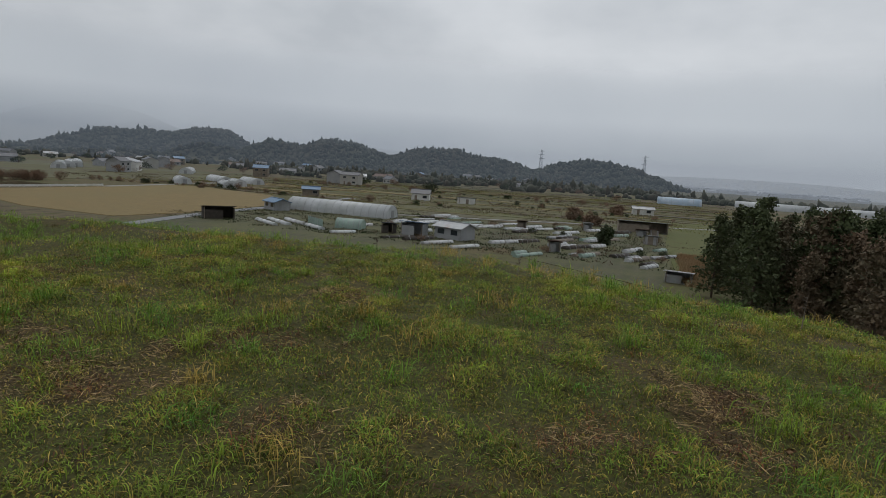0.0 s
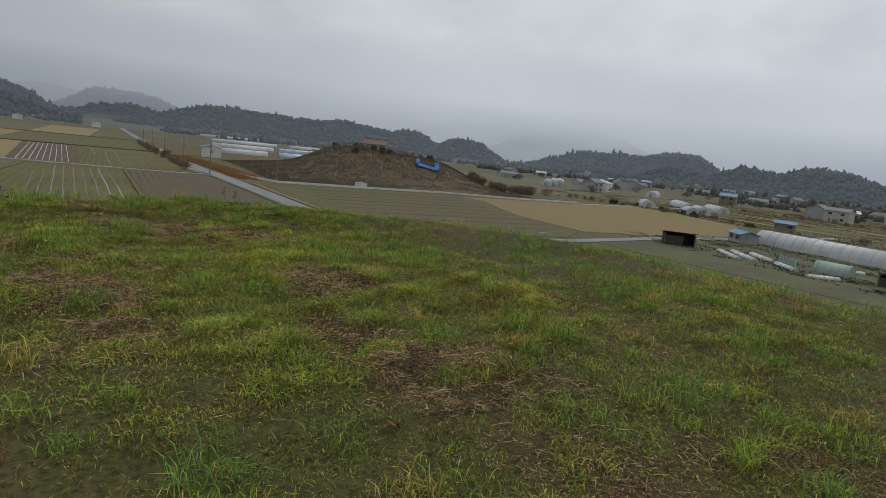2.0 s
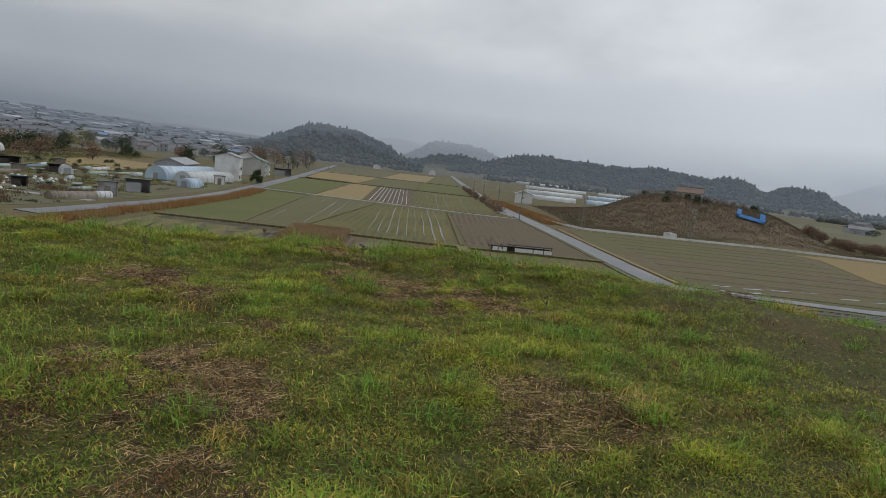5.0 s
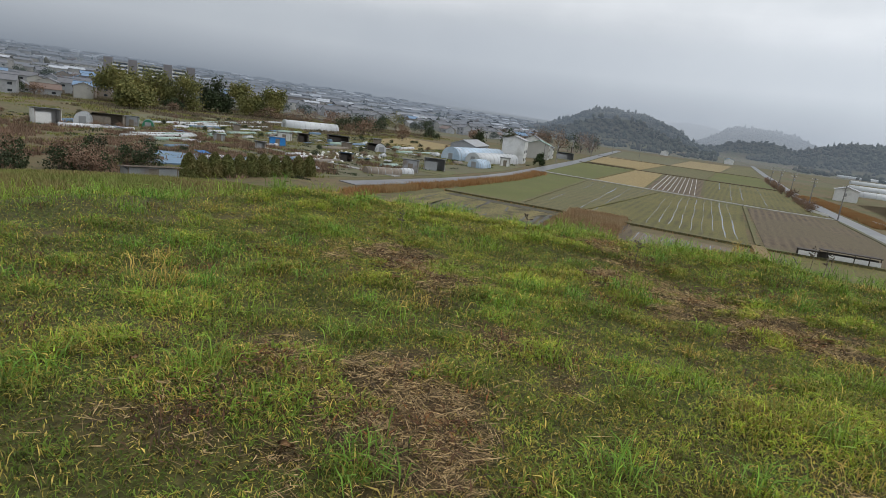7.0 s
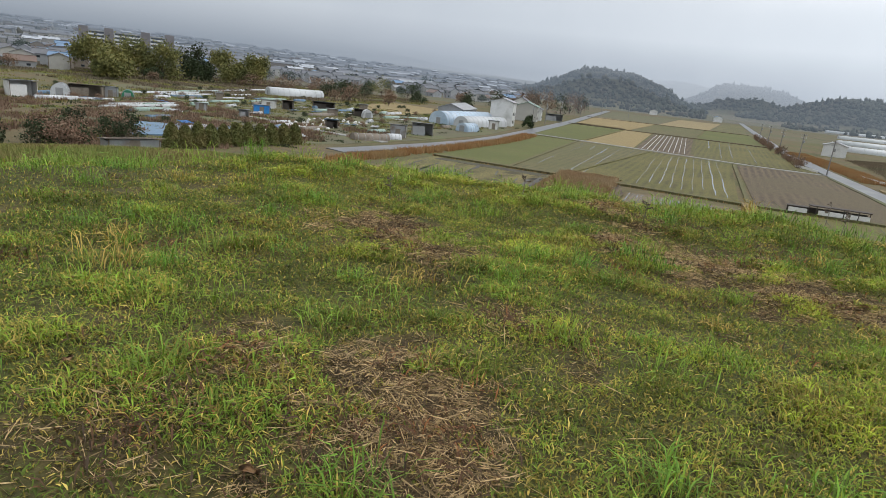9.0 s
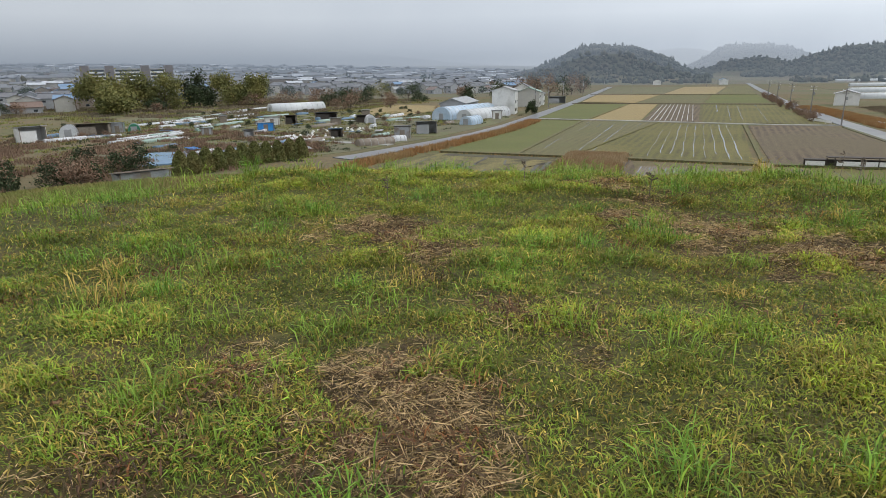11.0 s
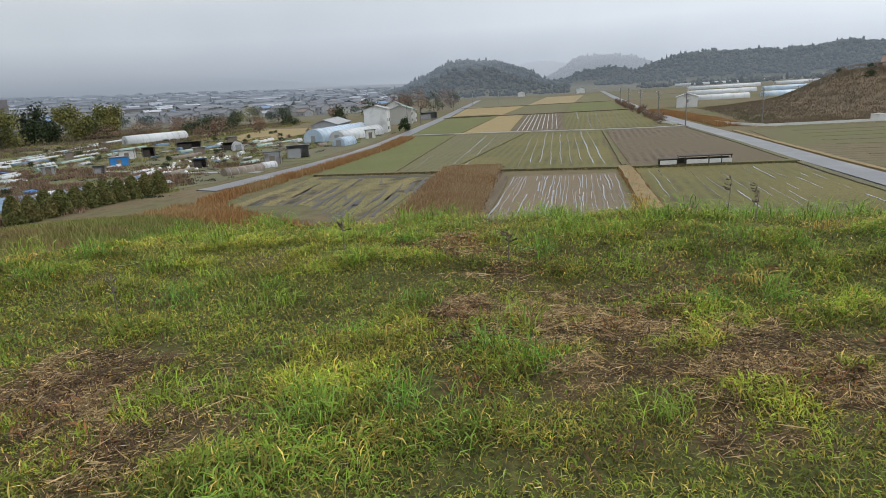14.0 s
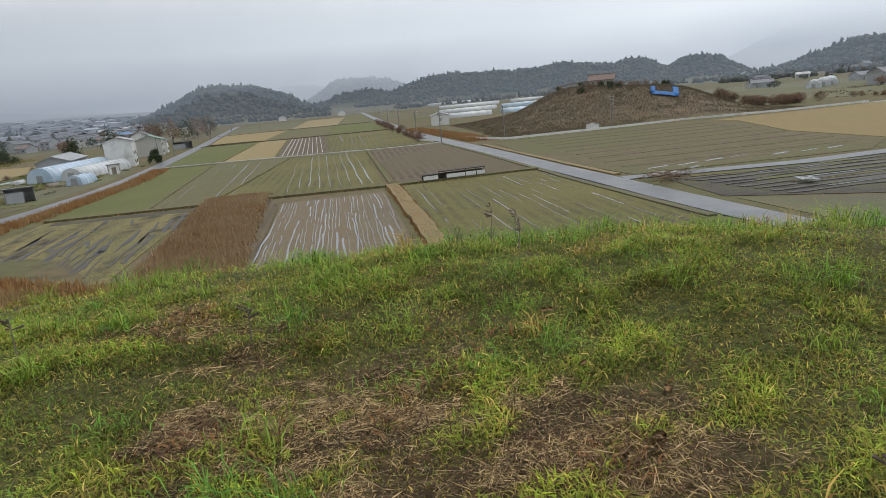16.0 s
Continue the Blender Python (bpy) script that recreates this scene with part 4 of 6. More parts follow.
tussocks("red_weeds", [(-59 - 50 * f, -18.5 + 9.2 * r0.random() - 4.0 * f) for f in [r0.random() for _ in range(2300)]], 0.7, 0.3, M_redgrass, "tall red-brown dry weeds between paddies", 43)
tussocks("dry_grass", [(-3.6 + q * math.cos(w), 2 + q * math.sin(w)) for q, w in [(22 + 34 * r0.random(), radians(-152 + 15 * (r0.random() - 0.5))) for _ in range(1500)]], 0.4, 0.4, M_orangegrass, "orange-brown dry grass on the hill's flank", 47)
tussocks("dry_grass", along([(-50, 8.4), (-70, 8), (-104, 6.8)], 0.07, 1.7, 6), 0.4, 0.2, M_orangegrass, "orange dry grass on a paddy bank", 48)
tussocks("dry_grass", along([(-104.4, -45), (-104.4, -12), (-103.5, 7), (-104.8, 31)], 0.16, 1.0, 7), 0.3, 0.2, M_orangegrass, "orange dry grass on a paddy bank", 49)
tussocks("flank_weeds", [(-3.6 + q * math.cos(w), 2 + q * math.sin(w)) for q, w in [(24 + 58 * r0.random() ** 0.7, radians(-126 + 44 * (r0.random() - 0.5))) for _ in range(3200)]], 0.45, 0.5, M_flank, "olive and brown weeds on the hill's flank", 50)
tussocks("rust_weeds", [(6 + 7 * r0.random(), 86 + 34 * r0.random()) for _ in range(700)], 0.8, 0.3, M_redgrass, "rust-red dry weeds beside the pines", 44)
tussocks("knoll_grass", [(-174 - 88 * r0.random(), 42 + 96 * r0.random()) for _ in range(9000)], 0.4, 0.8, M_knollgrass, "dry brown grass on the knoll", 45, 12)
tussocks("dry_grass", along([(-176, 36), (-200, 34), (-230, 30), (-262, 26)], 0.08, 6.0, 5), 0.9, 0.4, M_orangegrass, "orange dry grass beside the road", 46)


def scatter(x0, x1, y0, y1, count, seed, size, floor):
    """Spots in a box, in drifts where the field of waves is high, clear of lanes."""
    r = np.random.RandomState(seed)
    p = np.stack([x0 + (x1 - x0) * r.rand(count), y0 + (y1 - y0) * r.rand(count)], 1)
    drift = Waves(seed, size)(p[:, 0], p[:, 1])
    return p[(drift > floor) & (hilltop(p[:, 0], p[:, 1]) > 0.7)]


tussocks("brown_scrub", scatter(-128, -34, -150, -66, 5200, 81, 16, 0.0), 0.75, 0.45, M_bare, "brown leafless scrub over fallow allotments", 82, 14, 0.07)
tussocks("olive_scrub", scatter(-215, -60, -170, -64, 5200, 83, 12, 0.1), 0.4, 0.5, M_flank, "olive weeds over fallow allotments", 84, 12, 0.08)
tussocks("dark_crops", scatter(-215, -80, -175, -62, 3600, 85, 9, 0.3), 0.35, 0.4, M_green, "dark green leafy crops in allotment beds", 86, 12, 0.09)
tussocks("dark_crops", scatter(-96, 4, 98, 160, 2600, 87, 7, 0.2), 0.3, 0.9, M_green, "dark green leafy crops in allotment beds", 88, 12, 0.09)
tussocks("brown_scrub", scatter(-100, 10, 98, 215, 2200, 89, 11, 0.5), 0.35, 1.2, M_knollgrass, "brown dead crops and weeds between beds", 90, 12, 0.09)
tussocks("olive_scrub", scatter(-220, 40, 180, 420, 5200, 91, 24, 0.1), 0.35, 2.2, M_flank, "olive weeds along the far field strips", 92, 10, 0.16)
tussocks("brown_scrub", scatter(-260, 60, 190, 460, 3200, 93, 30, 0.5), 0.5, 2.6, M_knollgrass, "brown dry grass between the far fields", 94, 12, 0.2)

tussocks("brown_scrub", scatter(-330, -150, -300, -150, 5200, 95, 26, 0.1), 0.9, 1.2, M_knollgrass, "dry scrub and fallow between allotments and town", 96, 12, 0.16)
tussocks("olive_scrub", scatter(-330, -120, -300, -140, 4200, 97, 22, 0.2), 0.6, 1.4, M_flank, "olive weeds between allotments and town", 98, 12, 0.14)


# ---- trees ----
def leaf_quads(bm_pts, size, seed, flat=0.0):
    """Small leaf clumps as bent quads at given points."""
    r = np.random.RandomState(seed)
    k = len(bm_pts)
    a = r.randn(k, 3)
    a /= np.linalg.norm(a, axis=1)[:, None]
    b = np.cross(a, r.randn(k, 3))
    b /= np.linalg.norm(b, axis=1)[:, None]
    s = (size * (0.6 + 0.8 * r.rand(k)))[:, None]
    v = np.stack([bm_pts - a * s, bm_pts - b * s * 0.6, bm_pts + a * s, bm_pts + b * s * 0.6 + np.array([0, 0, flat])], 1)
    return v.reshape(-1, 3), np.arange(k * 4).reshape(-1, 4)


def crown(parent, name, pts, size, material, seed):
    v, f = leaf_quads(np.array(pts), size, seed)
    ob = from_arrays(name, v, f, material)
    ob.parent = parent
    return ob


def pine(x, y, h, seed, material, label, group=""):
    """Straight trunk, tiers of drooping limbs, each with needle clumps."""
    r = random.Random(seed)
    t = thing("pine_tree", x, y, land_at(x, y), 0, label, "tree", group)
    bm = bmesh.new()
    tube(bm, (0, 0, -0.3), (0, 0, h * 0.55), 0.17, 0.11)
    tube(bm, (0, 0, h * 0.55), (0, 0, h * 0.97), 0.11, 0.03)
    part("trunk", bm, M_bark, t)
    lim, pts = bmesh.new(), []
    z = h * 0.12
    while z < h * 0.98:
        reach = h * 0.27 * (1 - z / h) ** 0.7 + 0.4
        for i in range(5):
            a = r.random() * 6.28
            e = reach * (0.65 + 0.5 * r.random())
            tip = Vector((math.cos(a) * e, math.sin(a) * e, z + e * (r.random() * 0.4 - 0.05)))
            tube(lim, (0, 0, z), tip, 0.045, 0.012, 4)
            for _ in range(32):
                f = 0.25 + 0.8 * r.random()
                pts.append((tip.x * f + 0.35 * r.gauss(0, 1), tip.y * f + 0.35 * r.gauss(0, 1), z + (tip.z - z) * f + 0.28 * r.gauss(0, 1)))
        z += h * 0.055
    tagged(part("limb", lim, M_bark, t), kind="stuff")
    crown(t, "crown", pts, 0.23, material, seed)
    return t


def broadleaf(name, x, y, h, wide, seed, material, label, leaf=0.35, count=900, category="tree", group="", trunk=True):
    """Tapered trunk with forked limbs, crown of clumps about the limb ends."""
    r = random.Random(seed)
    t = thing(name, x, y, land_at(x, y), r.random() * 360, label, category, group)
    bm = bmesh.new()
    ends = []
    if trunk:
        tube(bm, (0, 0, -0.3), (0, 0, h * 0.35), h * 0.022 + 0.04, h * 0.016 + 0.03)
    for i in range(9):
        a = i * 0.7 + r.random()
        e = Vector((math.cos(a) * wide * (0.35 + 0.5 * r.random()), math.sin(a) * wide * (0.35 + 0.5 * r.random()), h * (0.2 + 0.68 * r.random())))
        tube(bm, (0, 0, h * (0.15 if trunk else 0.0)), e, h * 0.01 + 0.02, 0.015, 5)
        ends.append(e)
    ends.append(Vector((0, 0, h * 0.85)))
    part("trunk", bm, M_bark, t)
    pts = []
    for _ in range(count):
        e = r.choice(ends)
        pts.append((e.x + wide * 0.22 * r.gauss(0, 1), e.y + wide * 0.22 * r.gauss(0, 1), max(0.05, e.z + h * 0.13 * r.gauss(0, 1))))
    crown(t, "crown", pts, leaf, material, seed)
    return t


def cypress(x, y, h, seed):
    r = random.Random(seed)
    t = thing("hedge_cypress", x, y, land_at(x, y), 0, "clipped dark olive conical hedge cypress", "shrub", "row of hedge cypresses")
    part("trunk", tube(bmesh.new(), (0, 0, -0.2), (0, 0, h * 0.6), 0.08, 0.05), M_bark, t)
    pts = []
    for _ in range(1500):
        f = r.random() ** 1.15
        rad = 1.28 * (1 - f ** 2.1) ** 0.62 * (0.86 + 0.16 * r.random())
        a = r.random() * 6.283
        pts.append((rad * math.cos(a), rad * math.sin(a), 0.1 + f * (h - 0.2)))
    crown(t, "crown", pts, 0.17, M_hedge, seed)
    bm = bmesh.new()
    bmesh.ops.create_icosphere(bm, subdivisions=2, radius=1.0)
    for v in bm.verts:
        f = (v.co.z + 1) / 2
        q = 1.05 * (1 - f ** 2.1) ** 0.62 / max(0.12, math.hypot(v.co.x, v.co.y)) if abs(v.co.z) < 0.98 else 0.0
        v.co = Vector((v.co.x * q, v.co.y * q, 0.05 + f * h * 0.93))
    part("inner_foliage", bm, M_hedge, t, smooth=True)
    return t


for i in range(11):
    f = i / 10
    cypress(-67.5 - 23 * f, -69 + 3.6 * f - 0.8 * math.sin(f * 3), 3.4 + 0.5 * random.Random(i).random(), 60 + i)

protos = [pine(15, 92, 12.6, 1, M_pine, "tall dark green pine in a thick stand", "stand of pines"), pine(19, 72, 12.2, 2, M_pine, "tall dark green pine in a thick stand", "stand of pines"),
          pine(26, 62, 12.0, 3, M_russet, "russet-leaved tree among dark pines", "stand of pines")]
rp = random.Random(12)
for i in range(58):
    f = rp.random()
    az, d = radians(84.2 - 24 * f), 72 + 34 * rp.random() - 16 * f
    x, y = d * math.cos(az), d * math.sin(az)
    src = protos[2] if (f > 0.2 and rp.random() < 0.45) else protos[i % 2]
    o = copy_thing(src, pose(x, y, land_at(x, y) - 0.2 * rp.random(), 0, 0, 360 * rp.random()))
    q = 0.62 + 0.36 * rp.random()
    o.scale = (q * (0.9 + 0.25 * rp.random()), q, q)

# bamboo and tree groves beyond the allotments
for i, (x, y, h, w) in enumerate([(-196, -262, 15, 8), (-206, -252, 16, 9), (-220, -246, 15, 9), (-236, -240, 16, 8), (-250, -234, 15, 8), (-262, -228, 14, 8), (-190, -240, 12, 7), (-178, -228, 9, 6)]):
    broadleaf("bamboo_clump", x, y, h, w, 100 + i, M_bamboo if i != 3 else M_green, "yellow-green feathery bamboo thicket", 0.5, 5200, "bamboo", "bamboo grove")
for i, (x, y, h, w, m) in enumerate([(-237, -95, 9, 4, M_green), (-280, -98, 11, 5, M_green), (-330, -104, 12, 6, M_bare), (-347, -100, 12, 5, M_bare), (-370, -98, 13, 6, M_bare), (-391, -95, 12, 6, M_green),
                                     (-415, -95, 12, 5, M_bare), (-437, -94, 13, 5, M_bare), (-455, -96, 12, 5, M_green), (-330, -190, 11, 8, M_bamboo), (-345, -180, 10, 7, M_green), (-216, -62, 4, 2, M_green),
                                     (-270, -215, 7, 9, M_bare), (-290, -205, 7, 9, M_bare), (-310, -195, 7, 9, M_bare), (-255, -222, 6, 8, M_bare), (-300, -150, 6, 5, M_green), (-22, 193, 3.6, 3, M_bare), (-15, 176, 3, 2.5, M_bare), (-12, 238, 3.6, 3, M_bare), (-8, 128, 3.4, 1.6, M_green)]):
    broadleaf("tree", x, y, h, w, 140 + i, m, "bare brown winter tree beside a plot" if m == M_bare else "dark evergreen tree among the houses", 0.3, 1100)
rb = random.Random(77)
bush_a = broadleaf("shrub", -46, -80, 3.4, 2.2, 201, M_bare, "leafless brown thicket shrub", 0.15, 800, "shrub", "", False)
bush_b = broadleaf("shrub", -58, -80, 3.0, 2.2, 202, M_green, "rounded dark green shrub", 0.17, 800, "shrub", "", False)
for i in range(34):
    x, y = -34 - 44 * rb.random(), -74 - 22 * rb.random()
    copy_thing(bush_a if rb.random() < 0.6 else bush_b, pose(x, y, land_at(x, y) - 0.1, 0, 0, 360 * rb.random()))
for i in range(34):
    x = -192 - 170 * rb.random()
    o = copy_thing(bush_a, pose(x, 20.0 + 2.0 * rb.random() + (x + 205) * 0.03, PLAIN, 0, 0, 360 * rb.random()))
    q = 0.35 + 0.5 * rb.random()
    o.scale = (q, q, q * (0.8 + 0.5 * rb.random()))
for i in range(70):
    x, y = -205 - 70 * rb.random(), 70 + 50 * rb.random()
    if land_at(x, y) > -3.0:
        o = copy_thing(bush_a if rb.random() < 0.6 else bush_b, pose(x, y, land_at(x, y) - 0.1, 0, 0, 360 * rb.random()))
        o.scale = (0.5, 0.5, 0.6)
for i in range(90):
    x, y = -90 - 150 * rb.random(), -75 - 120 * rb.random()
    o = copy_thing(bush_a if rb.random() < 0.6 else bush_b, pose(x, y, land_at(x, y) - 0.1, 0, 0, 360 * rb.random()))
    o.scale = (0.5, 0.5, 0.45)
for x, y in along([(-160, 188), (-120, 186), (-62, 202)], 3.2, 12, 71) + along([(-90, 246), (-40, 236), (2, 224)], 3.0, 14, 72) + along([(-190, 285), (-110, 300), (-20, 306)], 2.4, 22, 73) + along([(-20, 206), (-17, 166)], 4, 3, 74) + along([(-150, 196), (-205, 172)], 3, 3, 75):
    o = copy_thing(bush_a if rb.random() < 0.6 else bush_b, pose(x, y, land_at(x, y) - 0.2, 0, 0, 360 * rb.random()))
    q = 0.2 + 0.6 * rb.random() ** 2
    o.scale = (q * (0.8 + 0.8 * rb.random()), q, q)
for i in range(26):
    x, y = -196 - 6 * rb.random(), 118 + 14 * rb.random() + i * 1.2
    copy_thing(bush_a, pose(x, y, land_at(x, y) - 0.2, 0, 0, 360 * rb.random()))


def woodland():
    """Crowns that cover the wooded hills, one joined mesh."""
    ico = bmesh.new()
    bmesh.ops.create_icosphere(ico, subdivisions=1, radius=1.0)
    base = np.array([v.co[:] for v in ico.verts])
    tri = np.array([[v.index for v in f.verts] for f in ico.faces])
    ico.free()
    r = np.random.RandomState(51)
    spots = []
    for az, d, across, deep, h in WOODED:
        k = int(across * deep / 7.5)
        u, v = r.uniform(-1.25, 0.3, k) * deep, r.uniform(-1.35, 1.35, k) * across
        a = radians(az)
        spots.append(np.stack([-5 + (d + u) * math.cos(a) - v * math.sin(a), 2 + (d + u) * math.sin(a) + v * math.cos(a)], 1))
    k = 420
    a = np.radians(r.uniform(66, 90, k))
    d = 470 + 50 * r.rand(k)
    band = np.stack([-5 + d * np.cos(a), 2 + d * np.sin(a)], 1)
    for a0, a1, d0, d1, k, gap in ((89, 128, 560, 800, 2600, -0.5), (89, 126, 440, 580, 700, 0.2), (128, 148, 620, 960, 900, 0.1), (140, 176, 760, 1050, 1200, -0.3), (-178, -160, 760, 900, 500, -0.6), (205, 250, 520, 1150, 1500, 0.2)):
        aa, dd = np.radians(r.uniform(a0, a1, k)), r.uniform(d0, d1, k)
        low = np.stack([-5 + dd * np.cos(aa), 2 + dd * np.sin(aa)], 1)
        band = np.concatenate([band, low[W_ridge2(low[:, 0], low[:, 1]) > gap]])
    p = np.concatenate(spots)
    p = p[wooded(p[:, 0], p[:, 1]) > 3.0]
    p = np.concatenate([p, band])
    k = len(p)
    size = 1.7 + 2.4 * r.rand(k) ** 1.8
    conifer = r.rand(k) < 0.12
    z = land(p[:, 0], p[:, 1]) + size * np.where(conifer, 0.9, 0.35)
    s = np.stack([size * np.where(conifer, 0.5, 1.0)] * 2 + [size * np.where(conifer, 1.5, 0.7 + 0.6 * r.rand(k))], 1)
    v = base[None] * s[:, None] * (1 + 0.20 * r.randn(k, len(base), 1)) + 0.16 * size[:, None, None] * r.randn(k, len(base), 3) + np.stack([p[:, 0], p[:, 1], z], 1)[:, None]
    f = tri[None] + (np.arange(k) * len(base))[:, None, None]
    tagged(from_arrays("far_woods", v.reshape(-1, 3), f.reshape(-1, 3), M_forest), "grey-green mixed winter woodland on the hills", "woods", kind="stuff")


woodland()


# ---- buildings ----
def gable(name, x, y, turn, w, d, h, rise, wall, roof, label, category="house", group="", windows=2, door=True, storeys=1):
    """Walls, two roof slabs with eaves, ridge, windows with frame and pane, a door."""
    t = thing(name, x, y, land_at(x, y), turn, label, category, group)
    bm = bmesh.new()
    sec = [(-d / 2, -0.4), (d / 2, -0.4), (d / 2, h), (0, h + rise), (-d / 2, h)]
    a = [bm.verts.new((-w / 2, p, q)) for p, q in sec]
    b = [bm.verts.new((w / 2, p, q)) for p, q in sec]
    bm.faces.new(a)
    bm.faces.new(b[::-1])
    for i in range(5):
        bm.faces.new((a[i], b[i], b[(i + 1) % 5], a[(i + 1) % 5]))
    bmesh.ops.recalc_face_normals(bm, faces=bm.faces)
    part("wall", bm, wall, t)
    e, th = 0.45, 0.14
    for s in (-1, 1):
        bm = bmesh.new()
        run = d / 2 + e
        drop = rise * run / (d / 2)
        p = [(0, h + rise + 0.03), (s * run, h + rise - drop + 0.03), (s * run, h + rise - drop + 0.03 + th), (0, h + rise + 0.03 + th)]
        a = [bm.verts.new((-w / 2 - e, q, z)) for q, z in p]
        b = [bm.verts.new((w / 2 + e, q, z)) for q, z in p]
        bm.faces.new(a)
        bm.faces.new(b[::-1])
        for i in range(4):
            bm.faces.new((a[i], b[i], b[(i + 1) % 4], a[(i + 1) % 4]))
        bmesh.ops.recalc_face_normals(bm, faces=bm.faces)
        part("roof", bm, roof, t)
    part("ridge", one_box(-w / 2 - e, -0.16, h + rise + 0.1, w / 2 + e, 0.16, h + rise + 0.28), roof, t)
    for s in (-1, 1):
        for k in range(storeys):
            z = 0.9 + 2.7 * k
            for i in range(windows):
                cx = -w / 2 + w * (i + 0.5) / windows
                if door and k == 0 and i == 0 and s < 0:
                    part("door", one_box(cx - 0.5, s * (d / 2 + 0.03), 0.0, cx + 0.5, s * (d / 2 - 0.05), 2.0), M_wood, t)
                    continue
                ww = min(1.7, w / windows * 0.6)
                fr = part("window", one_box(cx - ww / 2, s * (d / 2 + 0.04), z, cx + ww / 2, s * (d / 2 - 0.05), z + 1.1), M_steel, t)
                part("pane", one_box(cx - ww / 2 + 0.07, s * (d / 2 + 0.06), z + 0.07, cx + ww / 2 - 0.07, s * (d / 2 - 0.02), z + 1.03), M_glassdark, fr)
    return t


def lean_to(name, x, y, turn, w, d, h, wall, roof, label, category="shed", open_front=True, group=""):
    """Shed with a single sloping roof, side walls, posts and a dark open front."""
    turn = math.degrees(math.atan2(-5 - x, y - 2)) + turn % 40 - 20
    t = thing(name, x, y, land_at(x, y), turn, label, category, group)
    part("back_wall", one_box(-w / 2, d / 2 - 0.08, -0.2, w / 2, d / 2, h - 0.25), wall, t)
    for s in (-1, 1):
        part("side_wall", one_box(s * w / 2 - 0.05, -d / 2 + 0.1, -0.2, s * w / 2 + 0.05, d / 2 - 0.09, h - 0.25), wall, t)
        part("post", one_box(s * (w / 2 - 0.12) - 0.06, -d / 2 - 0.02, -0.2, s * (w / 2 - 0.12) + 0.06, -d / 2 + 0.09, h), M_wood, t)
    if open_front:
        part("front_board", one_box(-w / 2 + 0.2, -d / 2 - 0.01, 0, w * 0.12, -d / 2 + 0.05, h * 0.75), wall, t)
    else:
        part("front_wall", one_box(-w / 2 + 0.2, -d / 2 - 0.01, -0.2, w / 2 - 0.2, -d / 2 + 0.05, h - 0.05), wall, t)
        part("door", one_box(-0.55, -d / 2 - 0.05, 0, 0.55, -d / 2 - 0.015, 1.9), M_wood, t)
    part("floor_slab", one_box(-w / 2, -d / 2, -0.25, w / 2, d / 2, 0.04), M_concrete, t)
    r = link_mesh("roof", one_box(-w / 2 - 0.3, -d / 2 - 0.4, 0, w / 2 + 0.3, d / 2 + 0.3, 0.09), roof, t)
    r.matrix_local = pose(0, 0, h - 0.1, -math.degrees(math.atan2(0.35, d)), 0, 0)
    for i in range(int(w / 0.6)):
        q = part("batten", one_box(-w / 2 + 0.3 + 0.6 * i - 0.03, -d / 2 - 0.4, 0.092, -w / 2 + 0.3 + 0.6 * i + 0.03, d / 2 + 0.3, 0.13), roof, r)
    return t


